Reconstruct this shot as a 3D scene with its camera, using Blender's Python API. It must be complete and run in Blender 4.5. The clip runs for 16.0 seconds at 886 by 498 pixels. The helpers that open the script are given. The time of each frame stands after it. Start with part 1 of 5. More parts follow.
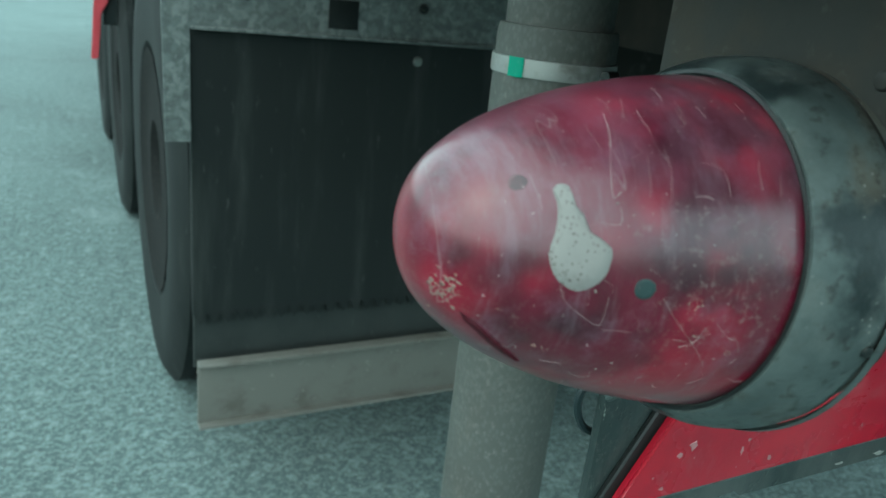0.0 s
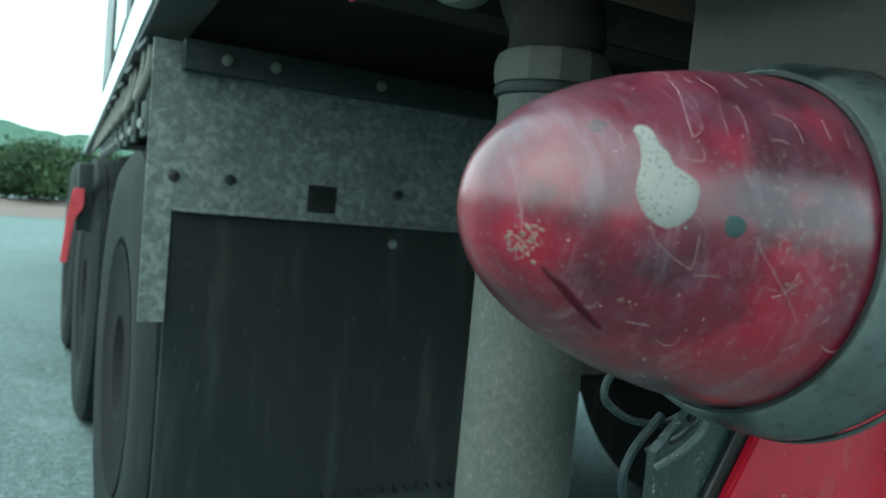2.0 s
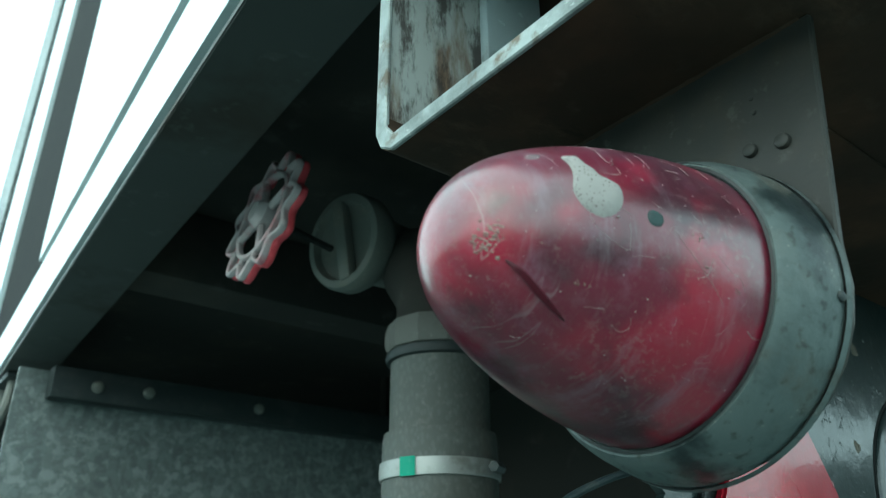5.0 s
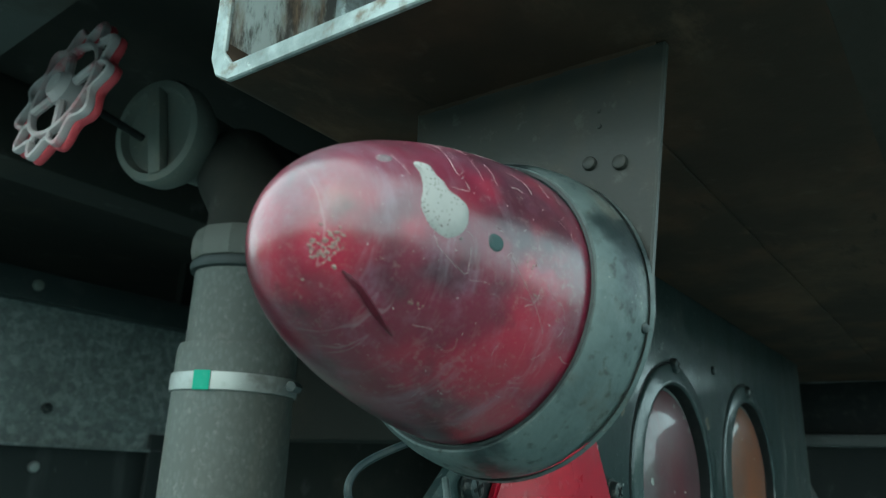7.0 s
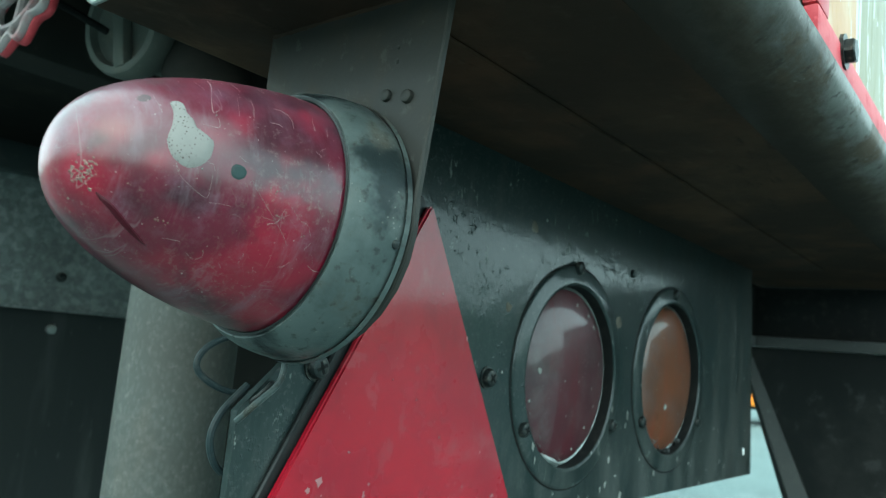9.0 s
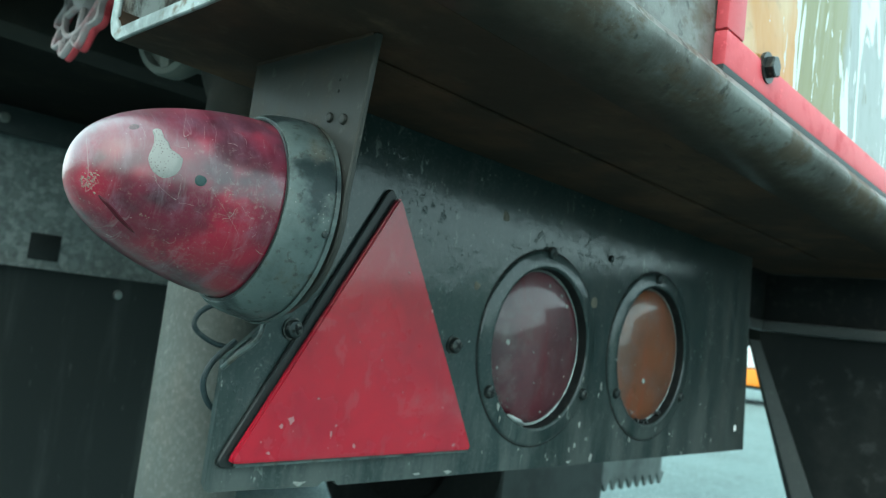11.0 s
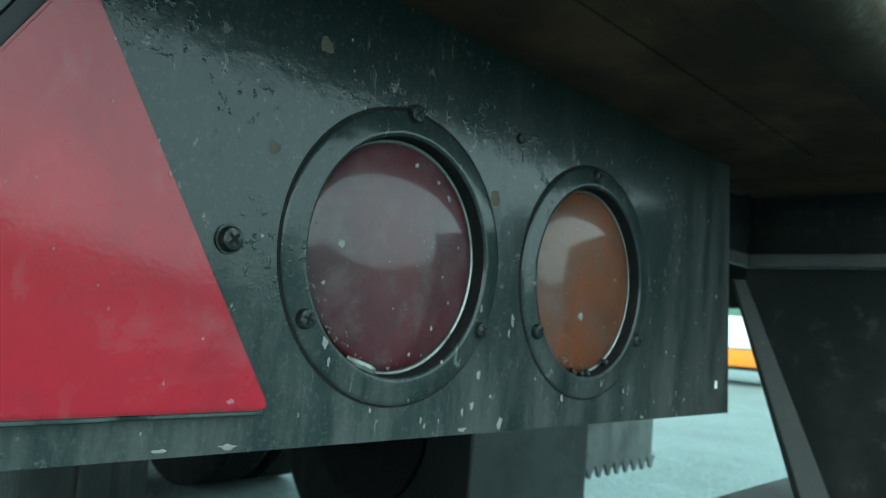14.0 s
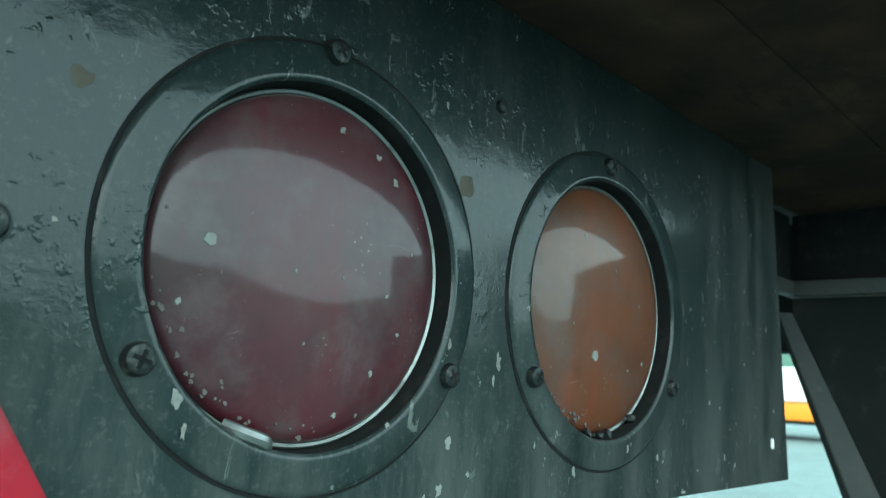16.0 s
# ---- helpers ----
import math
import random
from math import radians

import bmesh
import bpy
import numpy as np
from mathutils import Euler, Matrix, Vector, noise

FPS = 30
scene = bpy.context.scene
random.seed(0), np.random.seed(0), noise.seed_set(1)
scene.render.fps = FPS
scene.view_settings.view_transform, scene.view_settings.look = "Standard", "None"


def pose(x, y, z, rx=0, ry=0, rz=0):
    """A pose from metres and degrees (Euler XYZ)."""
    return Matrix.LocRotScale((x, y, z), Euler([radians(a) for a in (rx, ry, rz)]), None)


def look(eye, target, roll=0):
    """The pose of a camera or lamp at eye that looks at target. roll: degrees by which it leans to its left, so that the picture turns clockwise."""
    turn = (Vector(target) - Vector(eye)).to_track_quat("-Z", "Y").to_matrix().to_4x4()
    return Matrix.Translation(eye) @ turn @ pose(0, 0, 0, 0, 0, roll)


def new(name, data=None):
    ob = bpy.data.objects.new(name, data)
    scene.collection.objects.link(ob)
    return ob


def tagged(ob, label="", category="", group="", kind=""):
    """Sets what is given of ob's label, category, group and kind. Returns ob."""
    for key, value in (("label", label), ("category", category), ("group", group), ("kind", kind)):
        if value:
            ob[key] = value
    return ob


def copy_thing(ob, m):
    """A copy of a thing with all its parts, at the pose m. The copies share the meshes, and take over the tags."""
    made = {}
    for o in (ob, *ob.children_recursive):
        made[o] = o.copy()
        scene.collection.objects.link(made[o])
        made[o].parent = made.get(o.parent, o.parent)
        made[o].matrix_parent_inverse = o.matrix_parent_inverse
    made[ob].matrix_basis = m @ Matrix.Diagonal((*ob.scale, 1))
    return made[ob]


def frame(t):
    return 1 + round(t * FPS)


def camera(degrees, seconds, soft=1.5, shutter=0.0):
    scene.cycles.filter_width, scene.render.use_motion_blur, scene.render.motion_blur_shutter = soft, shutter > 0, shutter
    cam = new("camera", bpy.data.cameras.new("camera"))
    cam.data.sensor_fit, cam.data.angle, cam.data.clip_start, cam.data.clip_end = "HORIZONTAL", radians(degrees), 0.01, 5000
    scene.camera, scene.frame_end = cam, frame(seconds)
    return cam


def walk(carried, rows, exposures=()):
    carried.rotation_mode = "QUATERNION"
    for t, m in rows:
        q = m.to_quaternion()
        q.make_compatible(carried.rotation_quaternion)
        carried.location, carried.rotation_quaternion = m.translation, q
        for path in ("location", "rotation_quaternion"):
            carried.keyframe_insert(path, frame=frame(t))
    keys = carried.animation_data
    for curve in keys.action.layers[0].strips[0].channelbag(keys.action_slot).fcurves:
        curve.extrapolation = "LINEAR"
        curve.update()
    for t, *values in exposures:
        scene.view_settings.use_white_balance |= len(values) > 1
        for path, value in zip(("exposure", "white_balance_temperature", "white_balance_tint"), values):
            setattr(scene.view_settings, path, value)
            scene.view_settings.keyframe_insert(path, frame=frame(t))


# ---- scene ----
cam = camera(61.5, 16.0, soft=1.2)
PATH = [
    (0, (-0.1846, -0.1822, 1.1881), (0.2546, 0.6516, 0.8537), 6.28),
    (0.5, (-0.1873, -0.1783, 1.1800), (0.2599, 0.6674, 0.8887), 5.95),
    (1, (-0.1964, -0.1795, 1.1682), (0.2652, 0.6838, 0.9641), 5.58),
    (1.5, (-0.1997, -0.1804, 1.1523), (0.2750, 0.6911, 1.0291), 5.48),
    (2, (-0.2035, -0.1774, 1.1318), (0.2827, 0.6947, 1.0771), 5.32),
    (2.5, (-0.2064, -0.1774, 1.1111), (0.2882, 0.6910, 1.1470), 4.85),
    (3, (-0.2147, -0.1776, 1.0923), (0.2830, 0.6780, 1.2351), 3.84),
    (3.5, (-0.2152, -0.1740, 1.0708), (0.2986, 0.6426, 1.3338), 2.41),
    (4, (-0.2175, -0.1700, 1.0545), (0.3006, 0.6079, 1.4100), 0.77),
    (4.2, (-0.2141, -0.1677, 1.0507), (0.3071, 0.5978, 1.4280), 0.24),
    (6.3, (-0.2372, -0.1755, 1.0555), (0.4495, 0.4195, 1.4731), -0.53),
    (6.5, (-0.2356, -0.1753, 1.0621), (0.4830, 0.4120, 1.4348), 0.50),
    (7, (-0.2281, -0.1683, 1.0791), (0.5422, 0.4007, 1.3671), 2.43),
    (7.5, (-0.2113, -0.1793, 1.0858), (0.5770, 0.3871, 1.3262), 3.08),
    (8, (-0.1999, -0.1947, 1.0844), (0.5863, 0.3870, 1.2930), 3.27),
    (8.5, (-0.1987, -0.2293, 1.0863), (0.5778, 0.3771, 1.2576), 4.38),
    (9, (-0.2086, -0.2598, 1.0870), (0.5597, 0.3659, 1.2216), 5.30),
    (9.2, (-0.2140, -0.2689, 1.0892), (0.5576, 0.3551, 1.2128), 5.70),
    (11.5, (-0.2256, -0.3642, 1.0895), (0.4814, 0.3367, 1.1832), 7.25),
    (12, (-0.1837, -0.3509, 1.0752), (0.5357, 0.3374, 1.1684), 7.07),
    (12.5, (-0.1340, -0.3461, 1.0717), (0.5890, 0.3415, 1.1373), 7.43),
    (13, (-0.0813, -0.3313, 1.0601), (0.6440, 0.3537, 1.1293), 6.65),
    (13.5, (-0.0429, -0.3122, 1.0516), (0.6819, 0.3716, 1.1353), 5.01),
    (14, (0.0012, -0.2853, 1.0460), (0.7222, 0.4013, 1.1392), 4.54),
    (14.5, (0.0467, -0.2564, 1.0445), (0.7670, 0.4283, 1.1559), 3.98),
    (15, (0.0752, -0.2421, 1.0450), (0.7830, 0.4531, 1.1706), 3.89),
    (15.5, (0.0999, -0.2224, 1.0449), (0.8018, 0.4760, 1.1844), 3.58),
    (16, (0.1210, -0.2073, 1.0409), (0.8231, 0.4846, 1.2090), 3.10),
]
EXPOSURE = [(0.0, 1.22, 6000, -4), (3.5, 1.4, 6000, -4), (9.0, 1.58, 6000, -4), (11.5, 1.6, 6000, -4), (13.0, 1.45, 6000, -4), (14.5, 1.66, 6000, -4), (16.0, 1.85, 6000, -4)]
walk(cam, [(t, look(eye, target, roll)) for t, eye, target, roll in PATH], EXPOSURE)
cam.data.dof.use_dof = True
cam.data.dof.focus_distance = 0.29
cam.data.dof.aperture_fstop = 20.0

# ---- sky and light: an overcast day ----
world = bpy.data.worlds.new("overcast_sky")
scene.world = world
world.use_nodes = True
wn, wl = world.node_tree.nodes, world.node_tree.links
bg = wn["Background"]
sky = wn.new("ShaderNodeTexSky")
sky.sky_type = "NISHITA"
sky.sun_disc = False
sky.sun_elevation = radians(42)
sky.sun_rotation = radians(250)
sky.dust_density = 4.0
haze = wn.new("ShaderNodeMix")
haze.data_type = "RGBA"
haze.inputs["Factor"].default_value = 0.75
haze.inputs["B"].default_value = (8.3, 10.4, 10.5, 1)
wl.new(sky.outputs["Color"], haze.inputs["A"])
wl.new(haze.outputs["Result"], bg.inputs["Color"])
bg.inputs["Strength"].default_value = 0.13
sun = new("sun", bpy.data.lights.new("sun", "SUN"))
sun.data.energy = 0.6
sun.data.angle = radians(110)
sun.data.color = (1.0, 0.97, 0.92)
sun.matrix_world = look((-20, -8, 22), (0, 0, 0))

# ---- materials ----


def rgba(c):
    return (c[0], c[1], c[2], 1.0)


class Surface:
    """A Principled material built up in layers of noise."""

    def __init__(self, name, colour, rough=0.5, metal=0.0, coat=0.0):
        self.m = bpy.data.materials.new(name)
        self.m.use_nodes = True
        self.n, self.l = self.m.node_tree.nodes, self.m.node_tree.links
        self.p = self.n["Principled BSDF"]
        self.p.inputs["Metallic"].default_value = metal
        self.p.inputs["Coat Weight"].default_value = coat
        self.p.inputs["Coat Roughness"].default_value = 0.12
        self.p.inputs["Specular IOR Level"].default_value = 0.2
        self.where = self.n.new("ShaderNodeTexCoord").outputs["Object"]
        self.col = self.n.new("ShaderNodeRGB")
        self.col.outputs[0].default_value = rgba(colour)
        self.col = self.col.outputs[0]
        self.rough = self.n.new("ShaderNodeValue")
        self.rough.outputs[0].default_value = rough
        self.rough = self.rough.outputs[0]
        self.height = None

    def noise(self, scale, detail=6.0, stretch=(1, 1, 1), rough=0.6, distort=0.0):
        mp = self.n.new("ShaderNodeMapping")
        mp.inputs["Scale"].default_value = stretch
        self.l.new(self.where, mp.inputs["Vector"])
        t = self.n.new("ShaderNodeTexNoise")
        t.inputs["Scale"].default_value = scale
        t.inputs["Detail"].default_value = detail
        t.inputs["Roughness"].default_value = rough
        t.inputs["Distortion"].default_value = distort
        self.l.new(mp.outputs[0], t.inputs["Vector"])
        return t.outputs["Fac"]

    def cells(self, scale, feature="F1", stretch=(1, 1, 1), out="Distance"):
        mp = self.n.new("ShaderNodeMapping")
        mp.inputs["Scale"].default_value = stretch
        self.l.new(self.where, mp.inputs["Vector"])
        t = self.n.new("ShaderNodeTexVoronoi")
        t.feature = feature
        t.inputs["Scale"].default_value = scale
        self.l.new(mp.outputs[0], t.inputs["Vector"])
        return t.outputs[out]

    def ramp(self, fac, lo, hi, amount=1.0):
        r = self.n.new("ShaderNodeMapRange")
        r.interpolation_type = "SMOOTHSTEP"
        r.inputs["From Min"].default_value = lo
        r.inputs["From Max"].default_value = hi
        r.inputs["To Max"].default_value = amount
        self.l.new(fac, r.inputs["Value"])
        return r.outputs["Result"]

    def hairlines(self, scale, width, detail=2.0, stretch=(1, 1, 1), distort=0.6):
        """Thin wandering lines where a noise crosses its middle."""
        f = self.noise(scale, detail, stretch, 0.5, distort)
        return self.times(self.ramp(f, 0.5 - width, 0.5), self.ramp(f, 0.5 + width, 0.5))

    def weave(self, scale, turn):
        """Faint even bands across the x axis, turned about the y axis, worn off in patches."""
        mp = self.n.new("ShaderNodeMapping")
        mp.inputs["Rotation"].default_value = (0, radians(turn), 0)
        self.l.new(self.where, mp.inputs["Vector"])
        t = self.n.new("ShaderNodeTexWave")
        t.inputs["Scale"].default_value = scale
        t.inputs["Distortion"].default_value = 0.8
        t.inputs["Detail"].default_value = 2.0
        self.l.new(mp.outputs[0], t.inputs["Vector"])
        return self.times(self.ramp(t.outputs["Fac"], 0.68, 0.98, 0.10), self.ramp(self.noise(14, 4), 0.46, 0.62))

    def creep(self, axis, lo, hi, scale, wander):
        """A mask with a ragged border that grows along one axis from lo to hi."""
        sep = self.n.new("ShaderNodeSeparateXYZ")
        self.l.new(self.where, sep.inputs[0])
        m = self.n.new("ShaderNodeMath")
        m.operation = "MULTIPLY_ADD"
        self.l.new(self.noise(scale, 7, (0.7, 1, 1), 0.7), m.inputs[0])
        m.inputs[1].default_value = 2 * wander
        self.l.new(sep.outputs[axis], m.inputs[2])
        return self.ramp(m.outputs[0], lo + wander, hi + wander)

    def times(self, a, b):
        m = self.n.new("ShaderNodeMath")
        m.operation = "MULTIPLY"
        self.l.new(a, m.inputs[0])
        self.l.new(b, m.inputs[1])
        return m.outputs[0]

    def layer(self, mask, colour=None, rough=None):
        if colour:
            m = self.n.new("ShaderNodeMix")
            m.data_type = "RGBA"
            self.l.new(mask, m.inputs["Factor"])
            self.l.new(self.col, m.inputs["A"])
            m.inputs["B"].default_value = rgba(colour)
            self.col = m.outputs["Result"]
        if rough is not None:
            m = self.n.new("ShaderNodeMix")
            self.l.new(mask, m.inputs["Factor"])
            self.l.new(self.rough, m.inputs["A"])
            m.inputs["B"].default_value = rough
            self.rough = m.outputs["Result"]
        return self

    def relief(self, fac, strength, depth=0.001):
        b = self.n.new("ShaderNodeBump")
        b.inputs["Strength"].default_value = strength
        b.inputs["Distance"].default_value = depth
        self.l.new(fac, b.inputs["Height"])
        if self.height:
            self.l.new(self.height, b.inputs["Normal"])
        self.height = b.outputs["Normal"]
        return self

    def done(self):
        self.l.new(self.col, self.p.inputs["Base Color"])
        self.l.new(self.rough, self.p.inputs["Roughness"])
        if self.height:
            self.l.new(self.height, self.p.inputs["Normal"])
            self.l.new(self.height, self.p.inputs["Coat Normal"])
        return self.m


def make_asphalt():
    s = Surface("asphalt", (0.0732, 0.1037, 0.1013), 0.9)
    s.layer(s.ramp(s.noise(85, 6), 0.42, 0.66), (0.1525, 0.2074, 0.2025))
    s.layer(s.ramp(s.noise(1.3), 0.4, 0.7, 0.5), (0.061, 0.08296, 0.08174))
    s.layer(s.ramp(s.noise(3.5, 4), 0.55, 0.75, 0.4), (0.1891, 0.2379, 0.2318))
    s.layer(s.ramp(s.noise(30, 5, (1, 1, 1), 0.7), 0.48, 0.66, 0.45), (0.244, 0.305, 0.2989))
    s.layer(s.ramp(s.noise(42, 5, (1, 1, 1), 0.7), 0.54, 0.64, 0.6), (0.05856, 0.07808, 0.07686))
    s.layer(s.ramp(s.noise(160), 0.56, 0.70, 0.55), (0.3538, 0.427, 0.4148))
    s.relief(s.noise(60, 5), 0.6, 0.006)
    return s.done()


def make_lens_red():
    s = Surface("dusty_red_lens", (0.100, 0.0012, 0.014), 0.30, coat=0.85)
    s.p.inputs["Coat Roughness"].default_value = 0.25
    s.p.inputs["Specular IOR Level"].default_value = 0.12
    s.p.inputs["Transmission Weight"].default_value = 0.22
    s.p.inputs["IOR"].default_value = 1.49
    s.layer(s.ramp(s.noise(26, 2), 0.46, 0.64, 0.9), (0.250, 0.0012, 0.019))
    s.layer(s.ramp(s.noise(38, 4), 0.48, 0.64, 0.8), (0.032, 0.0015, 0.008))
    s.layer(s.ramp(s.noise(19, 3), 0.54, 0.67, 0.75), (0.022, 0.003, 0.008))
    s.layer(s.ramp(s.noise(48, 7, (1, 1, 1), 0.7), 0.48, 0.72, 0.26), (0.085, 0.036, 0.042), 0.5)
    # Streaks of paler pink, stronger towards the top of the lens.
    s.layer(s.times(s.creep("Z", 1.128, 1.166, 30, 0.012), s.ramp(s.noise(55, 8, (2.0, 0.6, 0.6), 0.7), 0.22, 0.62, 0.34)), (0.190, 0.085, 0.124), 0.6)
    s.layer(s.ramp(s.noise(90, 10, (1, 1, 1), 0.74), 0.48, 0.74, 0.38), (0.175, 0.078, 0.122), 0.45)
    s.layer(s.times(s.ramp(s.noise(420, 8, (1, 1, 1), 0.75), 0.52, 0.68, 0.5), s.ramp(s.noise(23, 5), 0.46, 0.64)), (0.23, 0.145, 0.145), 0.75)
    s.layer(s.ramp(s.noise(60, 8, (2.6, 0.5, 0.5), 0.7), 0.50, 0.72, 0.34), (0.20, 0.140, 0.175), 0.5)
    s.layer(s.times(s.hairlines(67, 0.006, 2, (1, 1, 1), 0.2), s.ramp(s.noise(45, 3), 0.54, 0.66, 0.22)), (0.30, 0.22, 0.22), 0.7)
    s.layer(s.times(s.hairlines(53, 0.006, 2, (2.2, 0.3, 0.3), 0.05), s.ramp(s.noise(37, 3), 0.50, 0.62, 0.32)), (0.31, 0.24, 0.25), 0.7)
    s.layer(s.times(s.ramp(s.cells(520), 0.12, 0.05, 0.5), s.ramp(s.noise(50, 3), 0.48, 0.62)), (0.33, 0.26, 0.25), 0.8)
    s.relief(s.noise(120, 6), 0.20, 0.0007)
    s.relief(s.noise(26, 3), 0.22, 0.002)
    return s.done()


def make_housing():
    s = Surface("weathered_zinc_housing", (0.070, 0.089, 0.086), 0.46, metal=0.15)
    s.layer(s.ramp(s.noise(38, 6), 0.44, 0.64, 0.9), (0.042, 0.056, 0.055), 0.5)
    s.layer(s.ramp(s.noise(27, 5), 0.50, 0.62, 0.9), (0.010, 0.015, 0.016), 0.32)
    s.layer(s.ramp(s.noise(60, 8), 0.50, 0.70, 0.55), (0.105, 0.118, 0.110), 0.8)
    s.layer(s.ramp(s.noise(30, 8), 0.55, 0.68, 0.7), (0.0651, 0.05456, 0.03906), 0.9)
    s.layer(s.ramp(s.noise(240, 6), 0.54, 0.70, 0.65), (0.0186, 0.02108, 0.01984), 0.8)
    s.layer(s.times(s.ramp(s.cells(420), 0.18, 0.08), s.ramp(s.noise(60), 0.5, 0.6, 0.8)), (0.186, 0.1922, 0.1736), 0.9)
    s.relief(s.noise(150, 8), 0.5, 0.0009)
    s.relief(s.noise(40, 3), 0.25, 0.002)
    return s.done()


def make_dark_paint():
    s = Surface("chipped_black_green_paint", (0.0105, 0.0190, 0.0190), 0.34, coat=0.54)
    s.p.inputs["Specular IOR Level"].default_value = 0.08
    s.p.inputs["Coat Roughness"].default_value = 0.12
    s.layer(s.ramp(s.noise(7, 6), 0.42, 0.70), (0.013, 0.0205, 0.020), 0.40)
    s.layer(s.ramp(s.noise(34, 7, (1, 1, 0.20)), 0.50, 0.74, 0.55), (0.044, 0.048, 0.044), 0.7)
    s.layer(s.ramp(s.noise(190, 6, (1, 1, 0.6)), 0.52, 0.70, 0.35), (0.0288, 0.0352, 0.0328), 0.6)
    s.layer(s.ramp(s.noise(95, 8, (1, 1, 0.10), 0.65), 0.54, 0.70, 0.4), (0.042, 0.046, 0.043), 0.7)
    s.layer(s.ramp(s.noise(420, 5), 0.55, 0.66, 0.6), (0.042, 0.049, 0.046), 0.65)
    # Paler streaks, denser towards the lower edge, then towards the right end.
    s.layer(s.times(s.creep("Z", 1.085, 0.985, 11, 0.030), s.ramp(s.noise(40, 8, (1, 1, 0.22), 0.68), 0.34, 0.66, 0.58)), (0.078, 0.085, 0.080), 0.7)
    s.layer(s.times(s.creep("X", 0.52, 0.68, 9, 0.030), s.ramp(s.noise(46, 8, (1, 1, 0.16), 0.68), 0.36, 0.66, 0.60)), (0.075, 0.076, 0.070), 0.75)
    where = s.ramp(s.noise(9, 5), 0.44, 0.62)
    s.layer(s.times(s.ramp(s.noise(140, 6, (1, 1, 0.45), 0.65, 0.8), 0.61, 0.67), where), (0.128, 0.14, 0.128), 0.8)
    s.layer(s.times(s.ramp(s.noise(260, 4, (1, 1, 0.6)), 0.64, 0.70), s.ramp(s.noise(30, 3), 0.50, 0.62)), (0.176, 0.188, 0.172), 0.85)
    s.layer(s.ramp(s.noise(14, 8, (1, 1, 0.35), 0.7), 0.64, 0.70, 0.5), (0.0576, 0.056, 0.0496), 0.85)
    s.relief(s.noise(62, 6), 0.22, 0.0016)
    s.relief(s.times(s.ramp(s.noise(260, 2, (1, 1, 0.8)), 0.56, 0.74), s.ramp(s.noise(16, 3), 0.50, 0.66)), 0.45, 0.0008)
    s.relief(s.noise(9, 3), 0.12, 0.006)
    return s.done()


def make_under_steel():
    s = Surface("grimy_rusted_steel", (0.02427, 0.01571, 0.01008), 0.85)
    s.p.inputs["Specular IOR Level"].default_value = 0.18
    s.layer(s.ramp(s.noise(14, 8), 0.44, 0.70), (0.05426, 0.02815, 0.0155))
    s.layer(s.ramp(s.noise(5, 6), 0.50, 0.70, 0.6), (0.07711, 0.04457, 0.02519))
    s.layer(s.ramp(s.noise(60, 8), 0.58, 0.76, 0.5), (0.06427, 0.04574, 0.03101))
    s.layer(s.ramp(s.noise(9, 9, (0.5, 1, 1), 0.72), 0.56, 0.66, 0.6), (0.08568, 0.05279, 0.03101))
    s.layer(s.ramp(s.noise(22, 8, (0.3, 1, 1), 0.75), 0.60, 0.67, 0.7), (0.01142, 0.007624, 0.004845))
    s.relief(s.noise(55, 8), 0.35, 0.0015)
    return s.done()


def make_worn_edge_steel():
    s = Surface("worn_grey_green_steel", (0.24, 0.275, 0.27), 0.45, metal=0.15)
    s.layer(s.ramp(s.noise(30, 8, (0.4, 1, 1)), 0.42, 0.66), (0.12, 0.138, 0.134), 0.6)
    s.layer(s.ramp(s.noise(38, 8), 0.55, 0.66, 0.8), (0.085, 0.062, 0.042), 0.9)
    s.layer(s.ramp(s.noise(85, 8), 0.56, 0.72, 0.8), (0.105, 0.066, 0.040), 0.9)
    s.layer(s.ramp(s.noise(140, 6), 0.62, 0.72, 0.8), (0.36, 0.385, 0.37), 0.7)
    s.relief(s.noise(90, 8), 0.35, 0.001)
    return s.done()


def make_rear_steel():
    s = Surface("stained_grey_rear_steel", (0.120, 0.121, 0.111), 0.45, metal=0.1, coat=0.2)
    s.layer(s.ramp(s.noise(11, 8, (0.6, 1, 1), 0.65), 0.40, 0.60, 0.85), (0.040, 0.034, 0.027), 0.6)
    s.layer(s.ramp(s.noise(36, 9, (0.6, 1, 1), 0.7), 0.48, 0.62, 0.8), (0.070, 0.048, 0.029), 0.85)
    s.layer(s.ramp(s.noise(110, 7), 0.56, 0.70, 0.7), (0.016, 0.013, 0.010), 0.8)
    s.layer(s.ramp(s.noise(170, 6), 0.63, 0.72, 0.7), (0.19, 0.195, 0.18), 0.7)
    # Browner and darker towards the bottom of the bend, with ragged borders.
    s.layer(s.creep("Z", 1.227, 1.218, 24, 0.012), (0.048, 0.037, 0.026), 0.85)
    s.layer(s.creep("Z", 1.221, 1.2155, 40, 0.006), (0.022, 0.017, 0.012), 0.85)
    s.relief(s.noise(70, 8), 0.45, 0.0012)
    return s.done()


def make_rust_inner():
    s = Surface("streaked_rusty_inner_web", (0.24, 0.265, 0.255), 0.8)
    s.layer(s.ramp(s.noise(55, 8, (1, 1, 0.25)), 0.46, 0.64), (0.11, 0.075, 0.050))
    s.layer(s.ramp(s.noise(70, 8, (1, 1, 0.3), 0.7), 0.50, 0.64, 0.9), (0.030, 0.025, 0.022))
    s.relief(s.noise(90, 8), 0.4, 0.001)
    return s.done()


